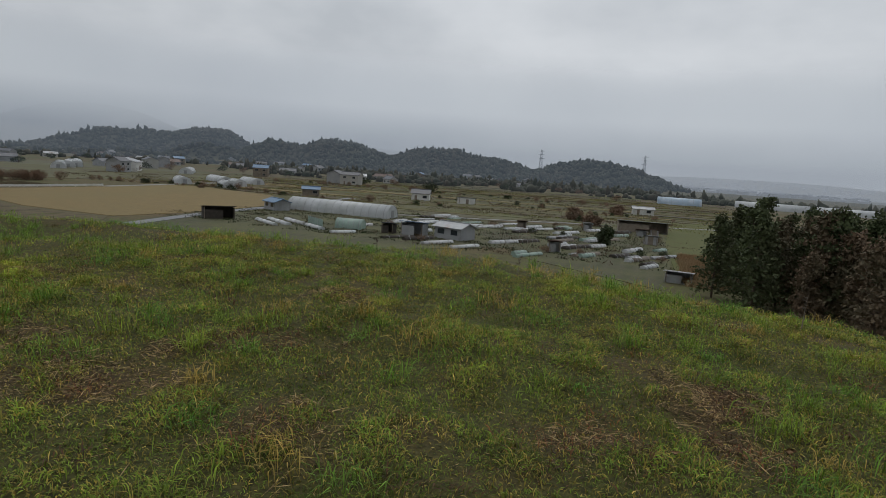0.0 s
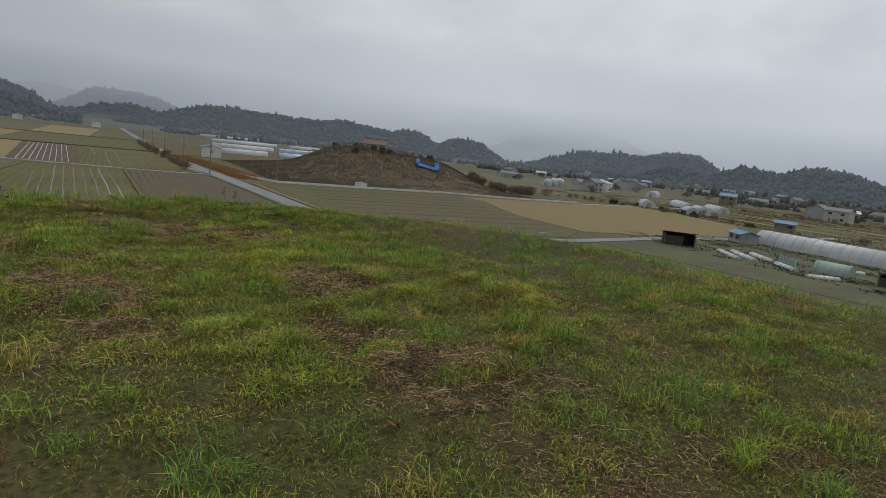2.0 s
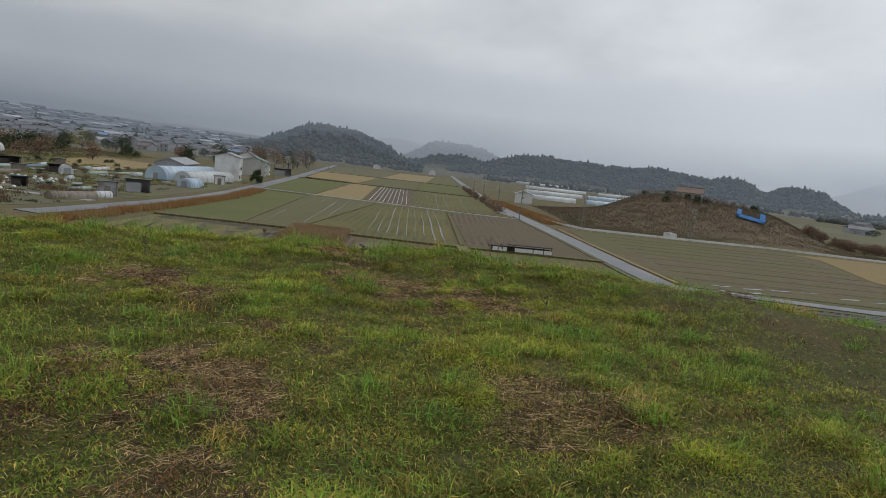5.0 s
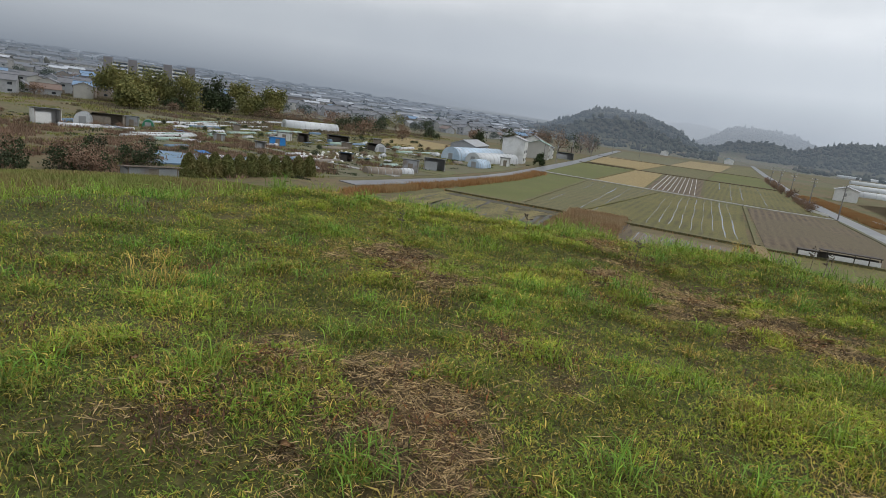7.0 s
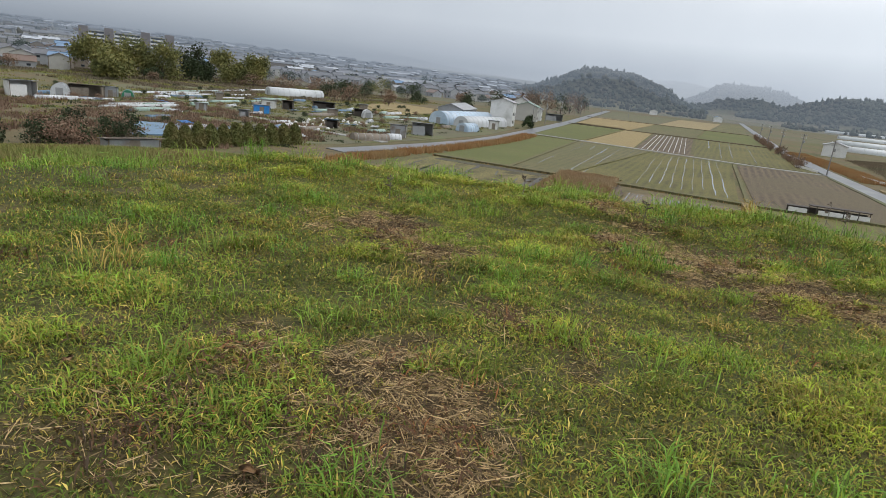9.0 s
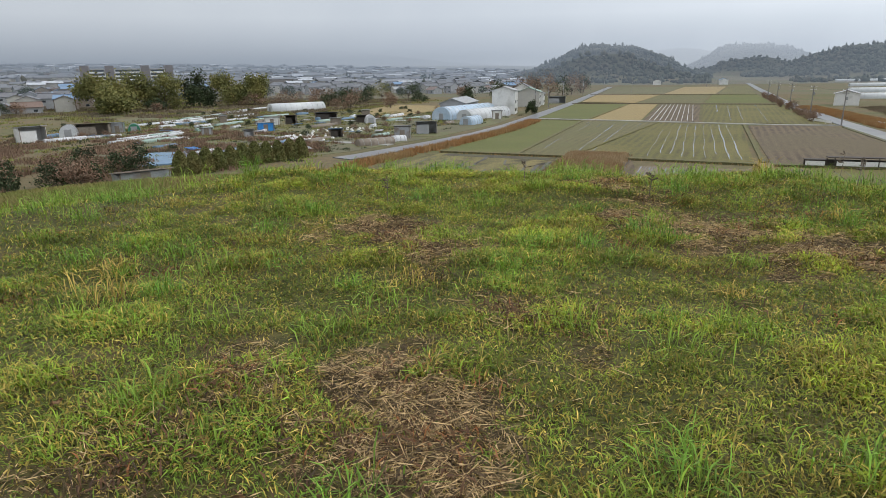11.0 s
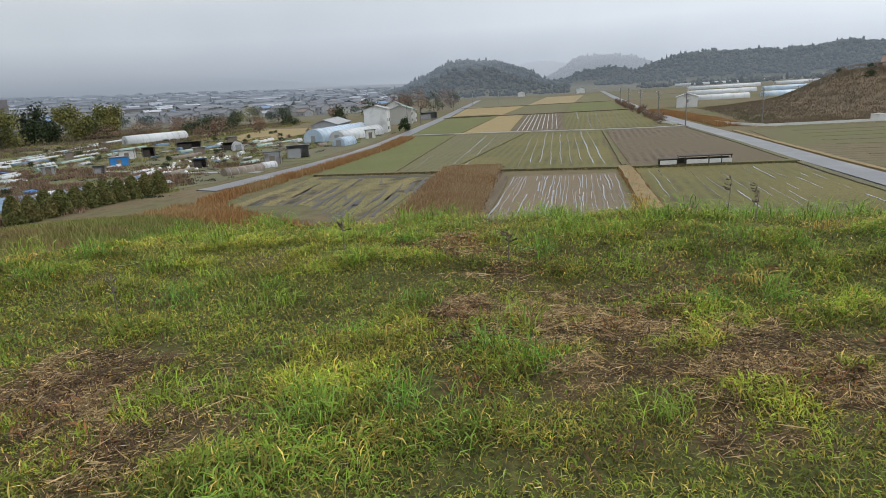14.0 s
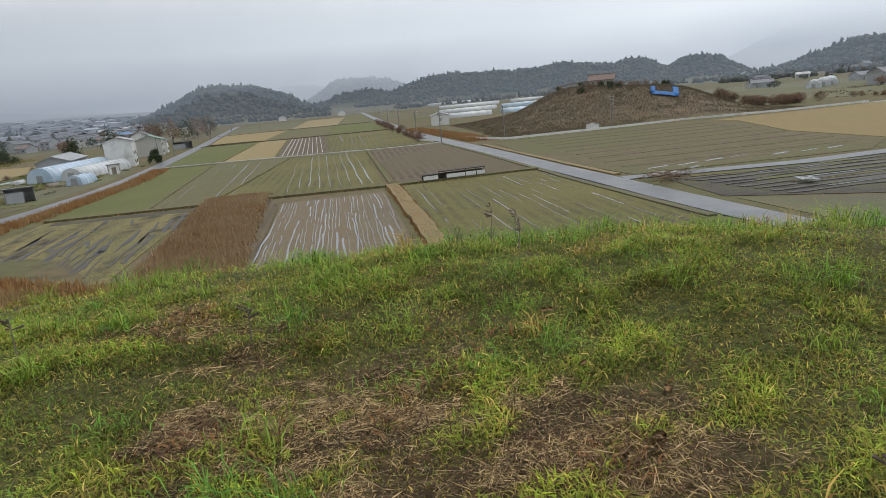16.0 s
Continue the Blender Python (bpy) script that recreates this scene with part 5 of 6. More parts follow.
def tunnel(name, x, y, turn, length, w, h, film, label, group="", hoops=0, ends=True):
    """Hoop greenhouse: arched film with thickness, end walls, hoops, a door."""
    t = thing(name, x, y, land_at(x, y), turn, label, "greenhouse", group)

    def arch(bm, r_w, r_h, x0, x1):
        rows = []
        for i in range(15):
            a = math.pi * i / 14
            cy, sz = math.cos(a), math.sin(a) ** 0.75
            rows.append((bm.verts.new((x0, cy * r_w, sz * r_h)), bm.verts.new((x1, cy * r_w, sz * r_h))))
        for p, q in zip(rows, rows[1:]):
            bm.faces.new((p[0], p[1], q[1], q[0]))
        return rows

    bm = bmesh.new()
    a = arch(bm, w / 2, h, -length / 2, length / 2)
    b = arch(bm, w / 2 - 0.05, h - 0.05, -length / 2, length / 2)
    for k in (0, 1):
        for i in range(14):
            bm.faces.new((a[i][k], a[i + 1][k], b[i + 1][k], b[i][k]))
    bmesh.ops.recalc_face_normals(bm, faces=bm.faces)
    part("film", bm, film, t, smooth=True)
    if ends:
        for s in (-1, 1):
            bm = bmesh.new()
            r1 = [bm.verts.new((s * (length / 2 - 0.05), math.cos(math.pi * i / 14) * (w / 2 - 0.06), math.sin(math.pi * i / 14) ** 0.75 * (h - 0.06))) for i in range(15)]
            r2 = [bm.verts.new(v.co - Vector((s * 0.06, 0, 0))) for v in r1]
            bm.faces.new(r1)
            bm.faces.new(r2[::-1])
            for i in range(15):
                bm.faces.new((r1[i], r1[(i + 1) % 15], r2[(i + 1) % 15], r2[i]))
            bmesh.ops.recalc_face_normals(bm, faces=bm.faces)
            e = part("end_wall", bm, film, t)
            if h > 2:
                part("door", one_box(s * length / 2 - 0.03, -0.8, 0, s * length / 2 + 0.02, 0.8, min(2.0, h * 0.7)), M_steel, e)
    for i in range(hoops):
        px = -length / 2 + length * (i + 0.5) / hoops
        bm = bmesh.new()
        rings = []
        for j in range(15):
            cy, sz = math.cos(math.pi * j / 14), math.sin(math.pi * j / 14) ** 0.75
            rings.append([bm.verts.new((px + dx, cy * (w / 2 + dr), sz * (h + dr))) for dx, dr in ((-0.03, 0.005), (0.03, 0.005), (0.03, 0.06), (-0.03, 0.06))])
        for u, v in zip(rings, rings[1:]):
            for q in range(4):
                bm.faces.new((u[q], u[(q + 1) % 4], v[(q + 1) % 4], v[q]))
        bm.faces.new(rings[0])
        bm.faces.new(rings[-1][::-1])
        bmesh.ops.recalc_face_normals(bm, faces=bm.faces)
        part("hoop", bm, M_steel, t)
    return t


def utility_pole(x, y, h=8.8, turn=0.0, lamp=False):
    t = thing("utility_pole", x, y, land_at(x, y), turn, "tall concrete utility pole with crossarms beside the road", "utility pole", "utility poles")
    part("shaft", tube(bmesh.new(), (0, 0, -0.4), (0, 0, h), 0.17, 0.11), M_pole, t)
    for z in (h - 0.4, h - 1.2):
        arm = part("crossarm", one_box(-0.8, -0.05, z - 0.05, 0.8, 0.05, z + 0.05), M_steel, t)
        for s in (-0.7, 0.0, 0.7):
            part("insulator", tube(bmesh.new(), (s, 0, z + 0.04), (s, 0, z + 0.24), 0.06, 0.04, 6), M_white, arm)
    part("transformer", tube(bmesh.new(), (0.32, 0, h - 2.7), (0.32, 0, h - 1.9), 0.22, 0.22), M_greywall, t)
    return t


EAST_POLES = [(-156, 26.6), (-182, 26.4), (-217, 23), (-252, 20), (-290, 18), (-330, 16.5)]
for x, y in EAST_POLES:
    utility_pole(x, y, 8.7, 80) if x != -156 else None
for x, y in [(-174, 43), (-173, 74), (-225, -63.5), (-252, -66), (-300, -72), (-452, -81), (-452, -62), (-380, -80), (-600, -20)]:
    utility_pole(x, y, 8.7, 20)


def wire(p, q, sag):
    bm = bmesh.new()
    p, q = Vector(p), Vector(q)
    pts = [p.lerp(q, i / 8) - Vector((0, 0, sag * 4 * (i / 8) * (1 - i / 8))) for i in range(9)]
    for a, b in zip(pts, pts[1:]):
        tube(bm, a, b, 0.02, 0.02, 3)
    ob = link_mesh("power_line", bm, M_dark)
    return tagged(ob, "thin black overhead power line between poles", "cable")


for a, b in zip(EAST_POLES[1:], EAST_POLES[2:]):
    wire((*a, PLAIN + 8.55), (*b, PLAIN + 8.55), 0.5)

# low dark-roofed rack with white boards on the paddy bank
rack = thing("seedling_rack", -104.2, 16.8, PLAIN + 0.05, 96, "low dark-roofed rack faced with white boards on a paddy bank", "rack")
part("roof", one_box(-2.4, -0.75, 1.42, 5.2, 0.75, 1.56, bevel=0.03), M_dark, rack)
part("roof", one_box(-5.2, -0.7, 1.1, -2.45, 0.7, 1.2, bevel=0.03), M_dark, rack)
part("back_panel", one_box(-5.1, 0.5, 0.1, 5.1, 0.6, 1.1), M_dark, rack)
for x0, x1 in ((-5.1, -2.7), (-1.3, 1.8), (1.95, 3.6), (3.75, 5.1)):
    part("board", one_box(x0, -0.68, 0.35, x1, -0.6, 0.98, bevel=0.02), M_white, rack)
for x in (-5.0, -2.5, -1.5, 1.88, 3.68, 5.05):
    part("post", one_box(x - 0.06, -0.6, -0.1, x + 0.06, -0.48, 1.42 if x > -2.6 else 1.1), M_dark, rack)


def guard_rail(pts, label):
    t = thing("guard_rail", pts[0][0], pts[0][1], PLAIN, 0, label, "guard rail")
    o = Vector((pts[0][0], pts[0][1], 0))
    n_post = 0
    for (x0, y0), (x1, y1) in zip(pts, pts[1:]):
        a, b = Vector((x0, y0, 0)) - o, Vector((x1, y1, 0)) - o
        d = (b - a).normalized()
        s = Vector((-d.y, d.x, 0)) * 0.06
        bm = bmesh.new()
        q = []
        for z, f in ((0.28, 0.4), (0.42, 1.0), (0.56, 0.4), (0.72, 1.0), (0.86, 0.4)):
            q.append((z, f))
        for c, (p1, p2) in ((0, (a, b)),):
            rows = [(bm.verts.new(p1 + s * f + Vector((0, 0, z))), bm.verts.new(p2 + s * f + Vector((0, 0, z)))) for z, f in q]
            back = [(bm.verts.new(p1 - s * 0.4 + Vector((0, 0, z))), bm.verts.new(p2 - s * 0.4 + Vector((0, 0, z)))) for z, f in q[::-1]]
            ring = rows + back
            for i in range(len(ring)):
                u, w = ring[i], ring[(i + 1) % len(ring)]
                bm.faces.new((u[0], u[1], w[1], w[0]))
        bmesh.ops.recalc_face_normals(bm, faces=bm.faces)
        part("rail", bm, M_white, t)
        k = int((b - a).length / 4)
        for i in range(k):
            c = a.lerp(b, (i + 0.5) / max(1, k))
            part("post", one_box(c.x - 0.06, c.y - 0.06, -0.2, c.x + 0.06, c.y + 0.06, 0.75), M_white, t)
    return t


guard_rail([(-186, 34.2), (-176, 36.5), (-166, 42), (-166.5, 55), (-168, 75), (-170, 93), (-167, 121), (-168, 150)], "long white roadside guard rail round the field edge")
guard_rail([(-196, 20.5), (-190, 22.8), (-184, 24.6)], "short white guard rail at the end of the track")

# white water tank and small gauge posts at the knoll's foot
tank = thing("water_tank", -172.5, 68, PLAIN, 6, "white box-shaped farm water tank by the guard rail", "tank")
part("body", one_box(-2, -1, 0, 2, 1, 1.5, bevel=0.08), M_white, tank)
part("lid", one_box(-2.05, -1.05, 1.5, 2.05, 1.05, 1.6, bevel=0.03), M_tin, tank)
part("valve", tube(bmesh.new(), (2.0, 0, 0.4), (2.4, 0, 0.4), 0.1, 0.1), M_steel, tank)

# blue tarpaulin lying over the knoll's flank
def draped(name, spots, material, label):
    bm = bmesh.new()
    for cx, cy, w, d, turn in spots:
        c, s = math.cos(radians(turn)), math.sin(radians(turn))
        grid = []
        for i in range(9):
            row = []
            for j in range(7):
                u, v = (i / 8 - 0.5) * w, (j / 6 - 0.5) * d
                x, y = cx + u * c - v * s, cy + u * s + v * c
                row.append(bm.verts.new((x, y, land_at(x, y) + 0.55 + 0.10 * math.sin(3 * u + 2 * v))))
            grid.append(row)
        for i in range(8):
            for j in range(6):
                bm.faces.new((grid[i][j], grid[i + 1][j], grid[i + 1][j + 1], grid[i][j + 1]))
    bmesh.ops.solidify(bm, geom=bm.faces[:], thickness=0.06)
    ob = link_mesh(name, bm, material, None, True)
    return tagged(ob, label, "tarpaulin")


draped("tarpaulin", [(-199.0, 99.5, 10.0, 1.5, -28), (-195.8, 105.7, 11.0, 1.9, -28), (-193.0, 100.4, 3.6, 8.0, -28)], M_bluetarp, "bright blue tarpaulin spread over the bare knoll")
gable("farm_house", -232, 96, 65, 9, 6, 2.6, 1.8, M_cream, M_brownroof, "low house with a reddish-brown roof on the knoll", storeys=1, windows=3)

rk = random.Random(52)
vine = thing("trellis_post", -232, 84, land_at(-232, 84), 0, "grey wooden trellis post with a crossbar on the knoll", "post", "trellis posts")
part("post", tube(bmesh.new(), (0, 0, -0.3), (0, 0, 2.0), 0.09, 0.07, 6), M_wood, vine)
part("crossbar", one_box(-1.5, -0.05, 1.5, 1.5, 0.05, 1.6), M_wood, vine)
for i in range(64):
    az, d = radians(154.5 + 9.5 * rk.random()), 226 + 30 * rk.random()
    x, y = -5 + d * math.cos(az), 2 + d * math.sin(az)
    o = copy_thing(vine, pose(x, y, land_at(x, y) - 0.05, 0, 0, 60 + 20 * rk.random()))
    o.scale = (0.8 + 0.5 * rk.random(), 1, 0.7 + 0.5 * rk.random())

# allotment sheds beside the western lane
lean_to("garden_shed", -125.5, -64.5, 96, 3.4, 2.6, 2.7, M_tin, M_tin, "grey corrugated metal garden shed", open_front=False)
lean_to("garden_shed", -137.5, -64.5, 100, 5.0, 3.2, 2.9, M_greywall, M_sheet, "open-fronted garden shed with a white roof")
lean_to("tarp_shed", -132, -109, 60, 4.2, 3.0, 2.3, M_bluetarp, M_sheet, "garden shed wrapped in bright blue tarpaulin", open_front=False)
lean_to("garden_shed", -150, -122, 55, 4.0, 3.0, 2.4, M_white, M_tin, "white garden shed with a tin roof", open_front=False)
lean_to("garden_shed", -155, -119, 55, 3.2, 3.0, 2.6, M_dark, M_brownroof, "dark garden shed with a reddish roof", open_front=True)
lean_to("garden_shed", -176, -121, 55, 7, 3.0, 2.2, M_dark, M_tiles, "long dark weathered row shed")
lean_to("garden_shed", -166, -100, 60, 4.5, 3, 2.1, M_dark, M_dark, "dark ramshackle garden shed")
tunnel("market_tent", -163, -96, 40, 4.0, 3.0, 2.5, M_sheet, "small white arched tent among garden clutter", hoops=3)
lean_to("garden_shed", -94, -146, 35, 5.5, 4, 3.6, M_white, M_tin, "white shed with grey tin roof and dark side", open_front=True)
tunnel("glass_house", -106, -150, 50, 5.5, 4, 3.0, M_film, "small pale framed glass house", hoops=6)
lean_to("garden_shed", -112, -149, 50, 7.5, 3.5, 2.9, M_wood, M_wood, "weathered open wooden garden shed")
lean_to("garden_shed", -118, -147.5, 50, 3.0, 2.5, 2.7, M_tin, M_tin, "small grey tin garden shed", open_front=False)
tunnel("net_tunnel", -123, -147.5, 50, 6, 3.0, 2.1, M_greentarp, "low tunnel under dark green netting", hoops=4)
lean_to("tin_hut", -53, -59, 35, 5.5, 3.0, 2.0, M_tin, M_wood, "rusty weathered tin hut at the foot of the hill", open_front=False)
tunnel("greenhouse", -218, -166, 152, 24, 6.0, 3.4, M_film, "long white film greenhouse among the allotments", hoops=10)
tunnel("greenhouse", -194, -78, 172, 30, 7.0, 4.0, M_filmblue, "long bluish film greenhouse beside the lane", "twin blue greenhouses", hoops=12)
tunnel("greenhouse", -192, -70.5, 172, 26, 5.5, 3.2, M_film, "long white film greenhouse beside the lane", "twin blue greenhouses", hoops=10)
tunnel("greenhouse", -166, -64.5, 172, 6.5, 4.0, 2.4, M_filmblue, "short blue and white film greenhouse", hoops=5)
lean_to("garden_shed", -187, -64.5, 100, 3, 2.5, 2.6, M_white, M_tin, "small white shed beside the greenhouse", open_front=False)
gable("workshop", -213, -71, 10, 7, 8, 8.0, 1.2, M_white, M_tin, "tall white metal workshop beside the lane", "workshop", storeys=2, windows=2)
gable("workshop", -212, -88, 10, 22, 9, 4.0, 1.6, M_greywall, M_tin, "long grey workshop with tin roof", "workshop", windows=6)
gable("town_house", -262, -77, 12, 10, 9, 6.2, 1.6, M_cream, M_greenroof, "two-storey cream house with green roof", storeys=2, windows=3)
gable("town_house", -277, -79, 12, 7, 8, 5.0, 1.6, M_white, M_tiles, "white house beside the lane", storeys=2, windows=2)
gable("town_house", -300, -92, 12, 9, 8, 7.0, 2.0, M_white, M_tiles, "tall white house with grey roof", storeys=2, windows=3)
lean_to("garden_shed", -292, -73, 100, 8, 4, 3.0, M_greywall, M_tin, "grey tin lean-to beside the lane")

# row covers and white cloches
for i, (x, y, turn, ln, m) in enumerate([(-108, -124, 8, 24, M_film), (-112, -128.5, 8, 22, M_film), (-152, -166, 10, 32, M_film), (-156, -160, 10, 30, M_sheet), (-176, -176, 12, 26, M_filmgreen), (-196, -182, 14, 30, M_film), (-210, -190, 14, 26, M_film),
                                          (-150, -139, 10, 14, M_filmgreen), (-184, -164, 14, 14, M_film), (-226, -196, 14, 30, M_film), (-168, -150, 20, 7, M_film), (-140, -127, 20, 5, M_sheet), (-152, -128, 20, 6, M_sheet)]):
    tunnel("row_cover", x, y, turn, ln, 1.2, 0.6, m, "long low pale film row cover over vegetables", "row covers", hoops=6, ends=True)
cloche = thing("cloche", -118, -90, PLAIN + 0.05, 0, "small white paper cloche over a seedling", "cloche", "white cloches")
bm = bmesh.new()
bmesh.ops.create_uvsphere(bm, u_segments=10, v_segments=6, radius=0.42)
for v in bm.verts:
    v.co.z = max(-0.05, v.co.z * 0.9 + 0.05 * math.sin(5 * v.co.x))
part("cover", bm, M_white, cloche, smooth=True)
part("peg", tube(bmesh.new(), (0.3, 0, -0.1), (0.34, 0, 0.5), 0.025, 0.02, 5), M_wood, cloche)
rc = random.Random(6)
for i in range(9):
    for j in range(8):
        if rc.random() < 0.72:
            fx, fy = i / 8, j / 7
            copy_thing(cloche, pose(-117 - 28 * fx + rc.random(), -88 + 12 * fy - 14 * fx * 0.4 + rc.random() - 4, PLAIN + 0.05, 0, 0, 360 * rc.random()))

# sheets and hoops heaped by the lane
tunnel("net_tunnel", -112, -63.5, 150, 8, 2.5, 1.4, M_wood, "collapsed grey net tunnel beside the lane", hoops=5)
tunnel("net_tunnel", -120, -62.5, 150, 3, 2.0, 1.2, M_sheet, "small heap of pale sheeting on hoops", hoops=3)

# northern allotments
lean_to("garden_shed", -84, 103, 150, 6, 3.2, 2.5, M_dark, M_dark, "black weathered open garden shed")
gable("garden_shed", -89, 131, 150, 6, 4, 2.2, 0.7, M_greywall, M_blueroof, "grey shed with faded blue roof", "shed", windows=2)
tunnel("greenhouse", -75, 139, -1, 29, 6.2, 3.3, M_film, "long white film greenhouse beside vegetable plots", hoops=14)
tunnel("greenhouse", -57, 110, 10, 5.5, 3.6, 2.0, M_filmgreen, "small pale green film greenhouse", hoops=5)
for i, (x, y, ln, m) in enumerate([(-73, 104, 10, M_film), (-72, 107, 11, M_film), (-70, 110, 10, M_sheet), (-62, 104.5, 7, M_film), (-26, 112, 6, M_sheet), (-24, 115, 6, M_sheet), (-22, 118, 6, M_dark), (-14, 116, 5, M_sheet), (-11, 119, 6, M_dark),
                                   (-9, 122, 5, M_sheet), (-40, 138, 8, M_film), (-36, 142, 8, M_sheet), (-28, 150, 9, M_film), (-16, 132, 7, M_dark), (-18, 144, 9, M_film), (-6, 150, 6, M_filmgreen), (-4, 110, 5, M_dark), (-50, 138, 8, M_film)]):
    tunnel("row_cover", x, y, 62 if i > 3 else -35, ln, 1.3, 0.6, m, "low film row cover over a vegetable bed", "row covers", hoops=4)
ra = random.Random(23)
for i in range(95):
    x, y = -62 + 66 * ra.random(), 98 + 62 * ra.random()
    if any((x - p) ** 2 + (y - q) ** 2 < 30 for p, q in ((-43, 110), (-35, 111), (-57, 110), (-48, 109), (-75, 139))) or hilltop(x, y) < 0.999 or (x < -58 and y > 132):
        continue
    kind = ra.random()
    if kind < 0.62:
        tunnel("row_cover", x, y, 58 + 12 * ra.random(), 3 + 5 * ra.random(), 1.0 + 0.4 * ra.random(), 0.4 + 0.3 * ra.random(), ra.choice((M_film, M_sheet, M_filmgreen, M_dark, M_wood, M_tin)), "low row cover over a vegetable bed", "row covers", hoops=3)
    elif kind < 0.68:
        lean_to("tool_shed", x, y, 17 + 6 * ra.random(), 1.8 + ra.random(), 1.5, 1.7 + 0.5 * ra.random(), ra.choice((M_tin, M_wood, M_greywall)), ra.choice((M_tin, M_brownroof, M_sheet)), "small patched tool shed on an allotment", open_front=ra.random() < 0.5, group="tool sheds")
    elif kind < 0.86:
        o = copy_thing(bush_b if ra.random() < 0.5 else bush_a, pose(x, y, PLAIN, 0, 0, 360 * ra.random()))
        o.scale = (0.45, 0.45, 0.4)
    else:
        t = thing("bean_frame", x, y, PLAIN, 60, "wooden cane frame for climbing beans", "plant frame", "bean frames")
        for q in range(5):
            part("cane", tube(bmesh.new(), (-2 + q, -0.4, -0.1), (-2 + q, 0.05, 1.9), 0.03, 0.02, 5), M_wood, t)
            part("cane", tube(bmesh.new(), (-2 + q, 0.5, -0.1), (-2 + q, 0.05, 1.9), 0.03, 0.02, 5), M_wood, t)
        part("top_cane", tube(bmesh.new(), (-2.2, 0.05, 1.85), (2.2, 0.05, 1.85), 0.03, 0.03, 5), M_wood, t)
for i in range(70):
    x, y = -90 - 110 * ra.random(), -70 - 95 * ra.random()
    if x < -130 and y > -66:
        continue
    kind = ra.random()
    if kind < 0.55:
        tunnel("row_cover", x, y, -20 + 50 * ra.random(), 4 + 8 * ra.random(), 1.2, 0.5 + 0.4 * ra.random(), ra.choice((M_film, M_sheet, M_filmgreen, M_bluenet, M_wood)), "low row cover over a vegetable bed", "row covers", hoops=3)
    elif kind < 0.64:
        lean_to("tool_shed", x, y, 17 + 6 * ra.random(), 2.0 + ra.random(), 1.6, 1.7 + 0.5 * ra.random(), ra.choice((M_tin, M_wood, M_greywall, M_dark)), ra.choice((M_tin, M_brownroof, M_sheet, M_blueroof)), "small patched tool shed on an allotment", open_front=ra.random() < 0.5, group="tool sheds")
    else:
        draped("sheet", [(x, y, 3 + 3 * ra.random(), 2.0, 180 * ra.random())], ra.choice((M_bluenet, M_sheet, M_bluetarp)), "flat plastic sheet spread over a vegetable bed")
fence = thing("screen_fence", -64, 108, PLAIN, -35, "pale green corrugated screen panels round a plot", "fence")
for i in range(6):
    part("panel", one_box(-3.6 + 1.2 * i, -0.03, 0.1, -2.45 + 1.2 * i, 0.03, 1.6), M_filmgreen, fence)
    part("post", one_box(-3.66 + 1.2 * i, -0.08, -0.2, -3.59 + 1.2 * i, 0.05, 1.8), M_steel, fence)
lean_to("garden_shed", -43, 110, 160, 4.5, 3.0, 2.6, M_greywall, M_blueroof, "grey garden shed with blue-grey roof")
lean_to("garden_shed", -48, 109, 160, 2.4, 2.0, 2.0, M_dark, M_tiles, "small dark lean-to full of tools")
gable("garden_shed", -35, 111, 160, 6.4, 4.5, 2.3, 0.8, M_greywall, M_tin, "grey garden hut with tin roof", "shed", windows=2)
lean_to("roofed_store", -1.5, 170, 188, 12.5, 4.0, 2.8, M_wood, M_sheet, "long dark open store with a white roof")
gable("store", -3, 257, 8, 8, 5, 2.4, 0.8, M_white, M_tin, "small white store with tin roof", "store", windows=2)
lean_to("tarp_roof", 5, 89, 20, 3.4, 3.0, 1.5, M_tin, M_sheet, "low shelter with a pale sheet roof")
gable("farm_house", -87, 226, 15, 7, 5.5, 2.8, 1.4, M_white, M_tiles, "white farmhouse with dark grey roof", windows=2)
lean_to("garden_shed", -68, 226, 195, 6.5, 3, 2.4, M_white, M_tin, "low white-walled shed beside crop strips", open_front=False)
gable("garden_shed", -119, 196, 30, 6, 4.5, 2.4, 0.8, M_wood, M_blueroof, "brown hut with bluish roof", "shed", windows=2)
for x, y, turn, ln in ((-158, 198, 140, 12), (-166, 214, 140, 14), (-182, 200, 140, 16), (-190, 232, 145, 24), (-178, 240, 145, 20)):
    tunnel("greenhouse", x, y, turn, ln, 5.5, 2.8, M_film, "white film greenhouse among farm plots", hoops=6)
gable("warehouse", -278, 262, 128, 24, 14, 5.2, 1.8, M_white, M_tin, "large white warehouse with grey roof", "warehouse", windows=5)
for x, y, turn, ln in ((-320, 262, 140, 60), (-330, 275, 140, 66), (-300, 240, 140, 40), (-262, 292, 128, 34)):
    tunnel("greenhouse", x, y, turn, ln, 7, 3.4, M_film, "long white film greenhouse in the valley", hoops=8)
for x, y, turn, ln, m in ((75, 452, -8, 44, M_film), (122, 446, -8, 46, M_film), (150, 432, -8, 24, M_filmblue), (16, 412, 4, 26, M_filmblue)):
    tunnel("greenhouse", x, y, turn, ln, 8, 4.5, m, "long white film greenhouse beyond the pines", hoops=8)
gable("warehouse", -283, 41, 172, 11, 8, 4.2, 1.2, M_white, M_tin, "white warehouse with tin roof by the road", "warehouse", windows=3)
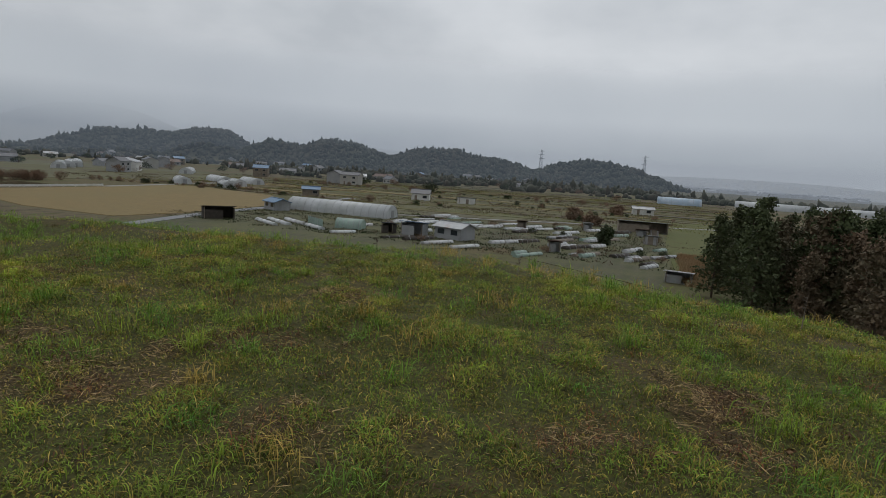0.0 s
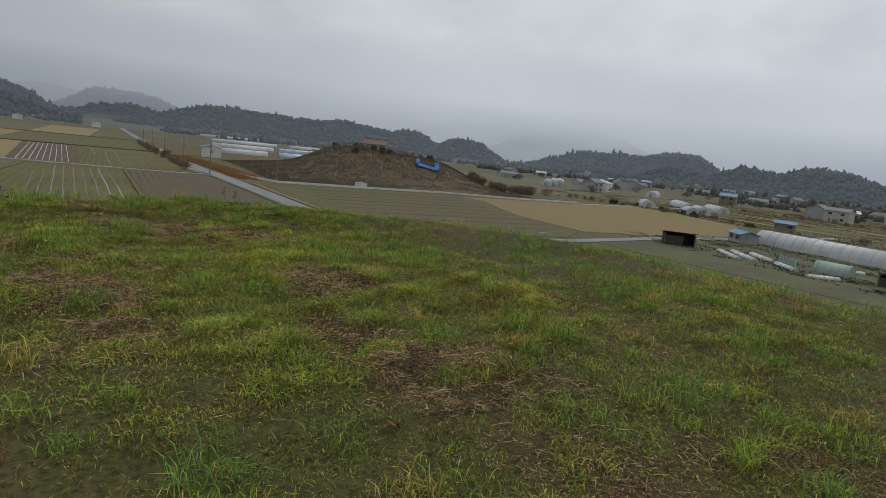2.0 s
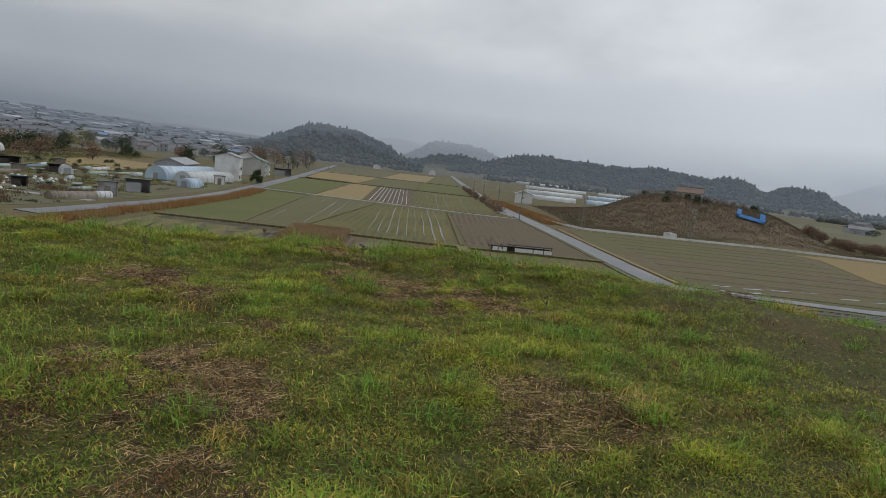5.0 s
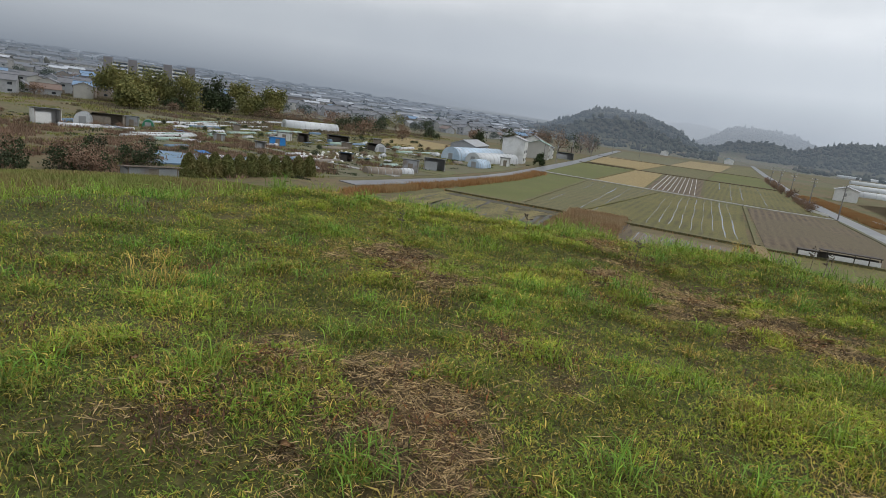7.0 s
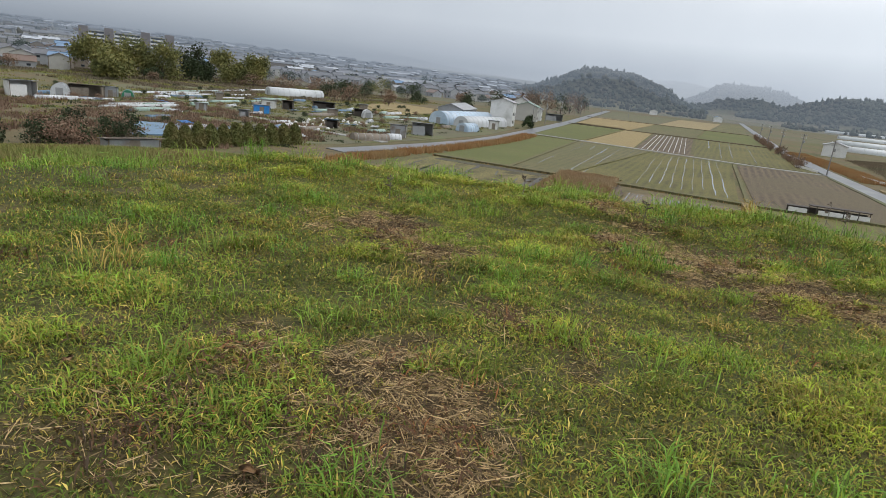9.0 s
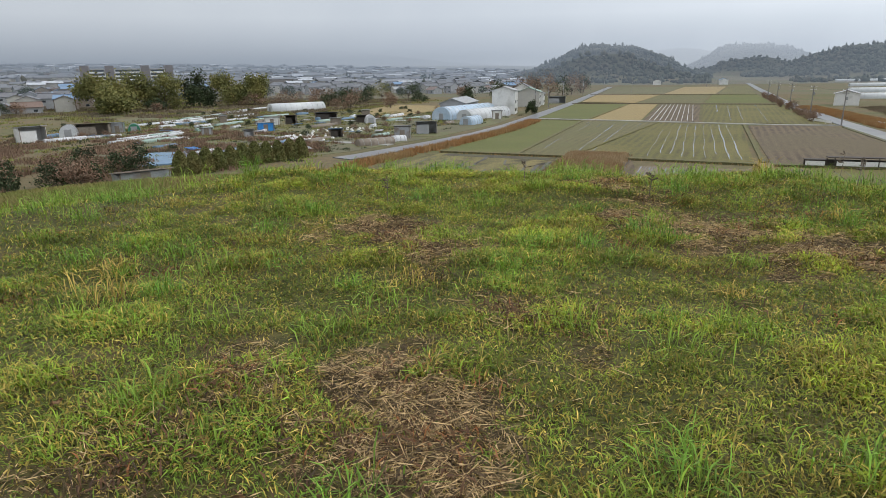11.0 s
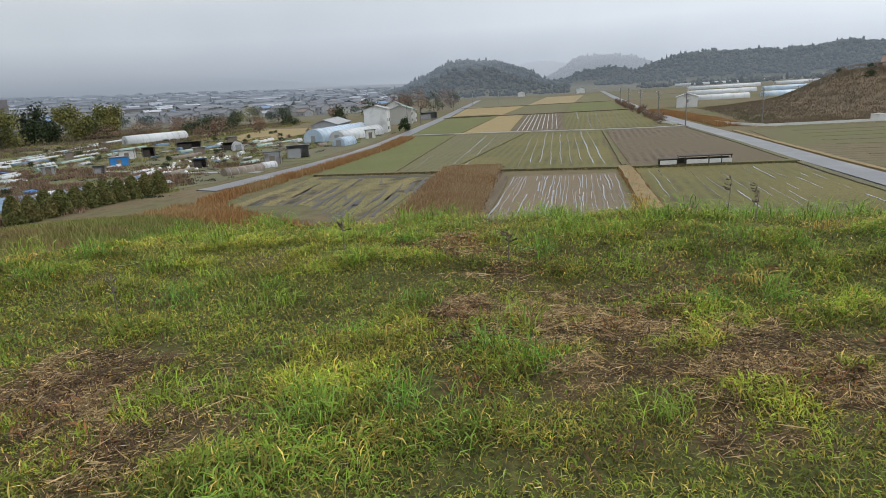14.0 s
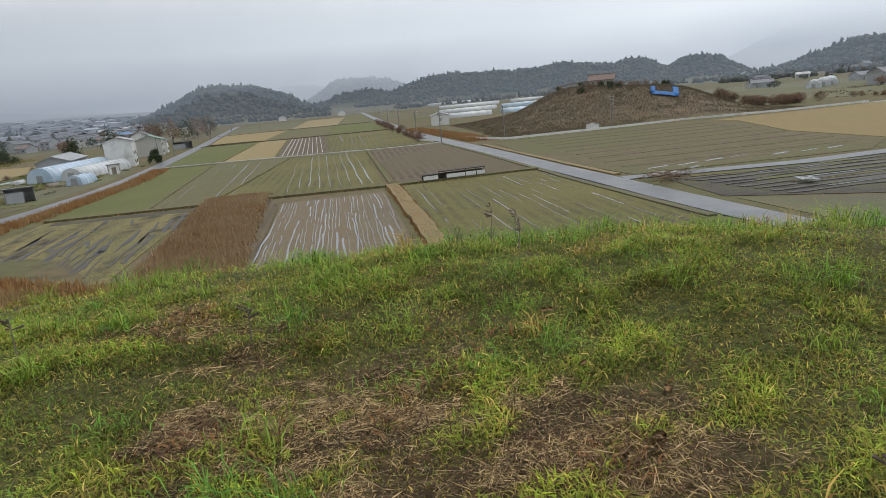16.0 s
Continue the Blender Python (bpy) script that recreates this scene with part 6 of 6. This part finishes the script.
for i, (x, y, ln, m) in enumerate([(-345, 66, 26, M_film), (-352, 96, 20, M_filmblue), (-440, 84, 44, M_film), (-452, 128, 34, M_filmblue), (-580, 112, 60, M_film), (-600, 180, 50, M_film), (-800, 150, 100, M_film)]):
    tunnel("greenhouse", x, y, 96 + 4 * (i % 3), ln, 5, 2.6, m, "long white film greenhouse at the foot of the hills", hoops=5)
gable("store", -700, -72, 5, 9, 8, 4.0, 1.5, M_white, M_tiles, "small white store at the far end of the paddies", "store", windows=2)
gable("store", -690, -8, 5, 10, 8, 4.5, 1.5, M_white, M_blueroof, "small store at the far end of the paddies", "store", windows=2)

# brushwood heap at the road junction
heap = thing("brushwood_heap", -81.5, 41.5, PLAIN, 0, "heap of cut branches and pale planks by the junction", "brushwood")
rh = random.Random(3)
bm = bmesh.new()
for i in range(90):
    a = rh.random() * 6.28
    p = Vector((3.6 * rh.gauss(0, 0.5), 3.2 * rh.gauss(0, 0.5), 0.1 + 0.9 * rh.random()))
    tube(bm, p, p + Vector((math.cos(a) * 1.6, math.sin(a) * 1.6, 0.5 * rh.random())), 0.05, 0.015, 4)
part("brushwood", bm, M_bare, heap)
for i in range(6):
    q = part("plank", one_box(-1.3, -0.1, 0, 1.3, 0.1, 0.05), M_wood, heap)
    q.matrix_local = pose(rh.gauss(0, 1), rh.gauss(0, 1), 0.7 + 0.06 * i, 0, 12 * rh.random(), 360 * rh.random())
draped("sheet", [(-84.5, 44.0, 4.0, 1.0, 70), (-86.6, 48, 3, 0.8, 60), (-70, 52, 2.6, 1.6, 10)], M_sheet, "pale plastic sheeting lying beside the track")

# ---- the town on the far slope ----
town = random.Random(91)
WALLS = (M_cream, M_greywall, M_greywall, M_wood, M_cream)
ROOFS = (M_tiles, M_tiles, M_brownroof, M_blueroof, M_tin, M_tiles)
house_kinds = []
for i in range(8):
    w, d = 8 + 4 * town.random(), 6.5 + 2 * town.random()
    two = i % 2
    words = ("cream", "pale grey", "grey", "brown-walled", "cream")[i % 5]
    tops = ("grey-tiled", "grey-tiled", "brown", "blue", "tin", "grey-tiled")[i % 6]
    house_kinds.append(gable("town_house", -5 + (300 + 15 * i) * math.cos(radians(-116 - 2.6 * (i % 4))), 2 + (300 + 15 * i) * math.sin(radians(-116 - 2.6 * (i % 4))), 138 + 6 * (i % 3), w, d, 3.0 + 2.6 * two, 1.5 + 0.6 * town.random(), WALLS[i % 5], ROOFS[i % 6], f"{words} town house with a {tops} roof", "house", "town houses", 2, True, 1 + two))
placed = []
for i in range(4200):
    az, d = radians(-118 - 44 * town.random()), 270 + 950 * town.random() ** 0.85
    x, y = -5 + d * math.cos(az), 2 + d * math.sin(az)
    if len(placed) > 980 or any((x - a) ** 2 + (y - b) ** 2 < 13 ** 2 for a, b in placed):
        continue
    if d < 470 and math.degrees(az) < -128 or d < 330:
        continue
    if (-270 < x < -165 and -275 < y < -215) or wooded(np.array([x]), np.array([y]))[0] > 1 or (y > -112):
        continue
    placed.append((x, y))
    if d > 560:
        continue
    copy_thing(house_kinds[town.randrange(8)], pose(x, y, land_at(x, y), 0, 0, town.choice((132, 142, 150, 52)) + 10 * town.random()))


def far_town(spots, seed):
    """Small gabled houses too far off to tell apart, walls and roofs in two joined meshes."""
    r = np.random.RandomState(seed)
    k = len(spots)
    c = np.array(spots)
    z = land(c[:, 0], c[:, 1])
    w, d, h = 5 + 3 * r.rand(k), 3.5 + 1.5 * r.rand(k), 3.0 + 3.0 * (r.rand(k) < 0.5)
    big = r.rand(k) < 0.06
    w, d = np.where(big, w * 3, w), np.where(big, d * 1.8, d)
    a = r.choice([2.25, 2.45, 2.6, 0.9], k) + 0.2 * r.rand(k)
    ca, sa = np.cos(a), np.sin(a)

    def at(u, v, q):
        return np.stack([c[:, 0] + u * ca - v * sa, c[:, 1] + u * sa + v * ca, z + q], 1)

    o = np.zeros(k)
    wall = np.stack([at(-w, -d, o - 2), at(w, -d, o - 2), at(w, d, o - 2), at(-w, d, o - 2), at(-w, -d, h), at(w, -d, h), at(w, d, h), at(-w, d, h)], 1)
    q = np.array([[0, 1, 5, 4], [1, 2, 6, 5], [2, 3, 7, 6], [3, 0, 4, 7]])
    e = 0.6
    top = h + 1.6
    roof = np.stack([at(-w - e, -d - e, h - 0.1), at(w + e, -d - e, h - 0.1), at(w + e, o, top), at(-w - e, o, top), at(w + e, d + e, h - 0.1), at(-w - e, d + e, h - 0.1)], 1)
    rq = np.array([[0, 1, 2, 3], [3, 2, 4, 5]])
    for name, v, f, m, label in (("far_house_walls", wall, q, M_farwall, "pale walls of distant town houses"), ("far_house_roofs", roof, rq, M_farroof, "dark and pale roofs of distant town houses")):
        n_v = v.shape[1]
        tagged(from_arrays(name, v.reshape(-1, 3), (f[None] + (np.arange(k) * n_v)[:, None, None]).reshape(-1, 4), m), label, "houses", kind="stuff")


def by_island(name, a, b, c, rough):
    m, n, l, p = nodes_of(name)
    g = n.new("ShaderNodeNewGeometry")
    cr = n.new("ShaderNodeValToRGB")
    cr.color_ramp.interpolation = "CONSTANT"
    cr.color_ramp.elements[0].color = (*a, 1)
    cr.color_ramp.elements[1].position, cr.color_ramp.elements[1].color = 0.6, (*b, 1)
    e3 = cr.color_ramp.elements.new(0.86)
    e3.color = (*c, 1)
    l.new(g.outputs["Random Per Island"], cr.inputs[0])
    col = mix_rgb(n, l, spread(n, l, noise_node(n, l, 0.6, 3.0), 0.4, 0.8), cr.outputs[0], tuple(0.7 * v for v in a))
    l.new(col, p.inputs["Base Color"])
    p.inputs["Roughness"].default_value = rough
    return m


M_farwall = by_island("town_walls", (0.33, 0.32, 0.30), (0.5, 0.5, 0.48), (0.18, 0.15, 0.13), 0.8)
M_farroof = by_island("town_roofs", (0.10, 0.11, 0.13), (0.19, 0.20, 0.225), (0.48, 0.51, 0.56), 0.5)
far_town([p for p in placed if math.hypot(p[0] + 5, p[1] - 2) > 560], 5)
slope_town = random.Random(29)
far_town([(-5 + d * math.cos(a), 2 + d * math.sin(a)) for a, d in [(radians(74 + 19 * slope_town.random()), 1300 + 1000 * slope_town.random()) for _ in range(420)]], 6)
valley = random.Random(17)
for i in range(46):
    az, d = radians(100 + 46 * valley.random()), 330 + 480 * valley.random()
    x, y = -5 + d * math.cos(az), 2 + d * math.sin(az)
    if wooded(np.array([x]), np.array([y]))[0] < 2 and knoll(np.array([x]), np.array([y]))[0] < 0.5:
        copy_thing(house_kinds[valley.randrange(8)], pose(x, y, land_at(x, y), 0, 0, 180 * valley.random()))
# town trees
tree_a = broadleaf("tree", -300, -260, 9, 5, 301, M_green, "dark evergreen tree between houses", 0.45, 620, "tree", "town trees")
tree_b = broadleaf("tree", -320, -300, 8, 5, 302, M_bare, "bare brown tree between houses", 0.4, 560, "tree", "town trees")
for i in range(190):
    az, d = radians(-116 - 48 * town.random()), 270 + 800 * town.random()
    x, y = -5 + d * math.cos(az), 2 + d * math.sin(az)
    if y < -112:
        o = copy_thing(tree_a if town.random() < 0.55 else tree_b, pose(x, y, land_at(x, y), 0, 0, 360 * town.random()))
        q = 0.4 + 0.5 * town.random()
        o.scale = (q * 1.2, q * 1.2, q)
for i in range(60):
    az, d = radians(92 + 54 * valley.random()), 330 + 420 * valley.random()
    x, y = -5 + d * math.cos(az), 2 + d * math.sin(az)
    o = copy_thing(tree_a if valley.random() < 0.4 else tree_b, pose(x, y, land_at(x, y), 0, 0, 360 * valley.random()))
    o.scale = (0.7, 0.7, 0.45)


def apartment(x, y, turn):
    t = thing("apartment_building", x, y, land_at(x, y), turn, "long five-storey grey apartment block with dark stair towers", "apartment building")
    part("wall", one_box(-32, -6, -2, 32, 6, 16), M_cream, t)
    part("roof", one_box(-32.5, -6.5, 16, 32.5, 6.5, 16.6), M_greywall, t)
    for cx in (-33, -14, 14, 33):
        part("stair_tower", one_box(cx - 3.4, -7.5, -2, cx + 3.4, 7.0, 19), M_brick, t)
    for k in range(5):
        for cx, w in ((-23.5, 12), (0, 20), (23.5, 12)):
            b = part("balcony", one_box(cx - w / 2, 6.0, 0.4 + 3.1 * k, cx + w / 2, 7.2, 1.5 + 3.1 * k), M_white, t)
            part("pane", one_box(cx - w / 2 + 0.4, 5.95, 1.55 + 3.1 * k, cx + w / 2 - 0.4, 6.08, 3.1 + 3.1 * k), M_glassdark, b)
    return t


ax, ay = -5 + 620 * math.cos(radians(-128.5)), 2 + 620 * math.sin(radians(-128.5))
apartment(ax, ay, -38)
gable("school_hall", -5 + 620 * math.cos(radians(-133.2)), 2 + 620 * math.sin(radians(-133.2)), -42, 40, 18, 8, 3, M_greywall, M_tiles, "long grey school hall with a dark roof", "hall", windows=8)


def pylon(x, y, h, turn):
    t = thing("power_pylon", x, y, land_at(x, y), turn, "tall steel lattice power pylon on the ridge", "pylon")
    for sx, sy in ((-1, -1), (1, -1), (1, 1), (-1, 1)):
        part("leg", tube(bmesh.new(), (sx * 5, sy * 5, -2), (sx * 0.8, sy * 0.8, h), 0.35, 0.2, 5), M_steel, t)
    k = 9
    for i in range(k):
        z0, z1 = h * i / k, h * (i + 1) / k
        r0_, r1_ = 5 - 4.2 * i / k, 5 - 4.2 * (i + 1) / k
        bm = bmesh.new()
        for (ax_, ay_), (bx, by) in (((-1, -1), (1, -1)), ((1, -1), (1, 1)), ((1, 1), (-1, 1)), ((-1, 1), (-1, -1))):
            tube(bm, (ax_ * r0_, ay_ * r0_, z0), (bx * r1_, by * r1_, z1), 0.18, 0.18, 4)
            tube(bm, (bx * r0_, by * r0_, z0), (ax_ * r1_, ay_ * r1_, z1), 0.18, 0.18, 4)
        part("lattice", bm, M_steel, t)
    for z in (0.72, 0.84, 0.95):
        part("arm", one_box(-7, -0.3, h * z - 0.3, 7, 0.3, h * z + 0.3), M_steel, t)
    return t


pylon(-5 + 1230 * math.cos(radians(100)), 2 + 1230 * math.sin(radians(100)), 62, 20)
pylon(-5 + 1230 * math.cos(radians(90.8)), 2 + 1230 * math.sin(radians(90.8)), 62, 20)


# ---- small things on the crown ----
def fallen_leaf(x, y, turn, size, seed):
    r = random.Random(seed)
    bm = bmesh.new()
    c = bm.verts.new((0, 0, 0.012))
    rim = []
    for i in range(10):
        a = 2 * math.pi * i / 10
        q = size * (0.55 + 0.45 * abs(math.cos(a))) * (0.8 + 0.35 * r.random())
        rim.append(bm.verts.new((q * math.cos(a), q * 0.7 * math.sin(a), 0.012 + size * 0.35 * r.random())))
    for i in range(10):
        bm.faces.new((c, rim[i], rim[(i + 1) % 10]))
    bmesh.ops.solidify(bm, geom=bm.faces[:], thickness=0.002)
    ob = link_mesh("fallen_leaf", bm, M_leaf, None, True)
    ob.matrix_world = pose(x, y, land_at(x, y) + 0.03, 8, -6, turn)
    return tagged(ob, "curled orange-brown fallen leaf on the turf", "leaf", "fallen leaves")


M_leaf = surface("dead_leaf", (0.46, 0.27, 0.12), (0.34, 0.18, 0.08), 30.0, 0.7, bump=0.2)
for i, (x, y) in enumerate([(0.75, 3.75), (-6.35, -0.75), (-11.6, 2.75), (-10.9, 2.7), (-10.6, 3.0), (-3.7, 2.2), (-9.2, 3.5), (-6.2, 0.35), (-10.2, 2.75), (-2.1, 4.9), (1.4, 4.2), (-8.7, -0.6)]):
    fallen_leaf(x, y, 40 * i, 0.034 + 0.01 * (i % 3), i)


def dry_weed(x, y, h, seed):
    r = random.Random(seed)
    t = thing("dry_weed", x, y, land_at(x, y), 0, "tall dead brown weed stalk with dark seed head", "weed", "dry weed stalks")
    bm = bmesh.new()
    tube(bm, (0, 0, -0.02), (0.02, 0.02, h), 0.006, 0.003, 5)
    part("stem", bm, M_wood, t)
    for i in range(9):
        z = h * (0.6 + 0.42 * r.random())
        part("seed_head", tube(bmesh.new(), (0.01, 0.01, z), (0.028 * r.gauss(0, 1), 0.028 * r.gauss(0, 1), z + 0.04 * r.random()), 0.003, 0.008, 4), M_bark, t)
    return t


for i, (x, y, h) in enumerate([(-14.1, 2.95, 0.42), (-13.2, 3.0, 0.3), (-13.9, 3.15, 0.34), (-12.1, -0.6, 0.26), (-9.6, 3.2, 0.28), (-11.8, 0.9, 0.24), (-10.5, -1.6, 0.25), (-1.3, 9.0, 0.3), (2.2, 7.9, 0.4), (-3.9, 9.6, 0.28)]):
    dry_weed(x, y, h, i)
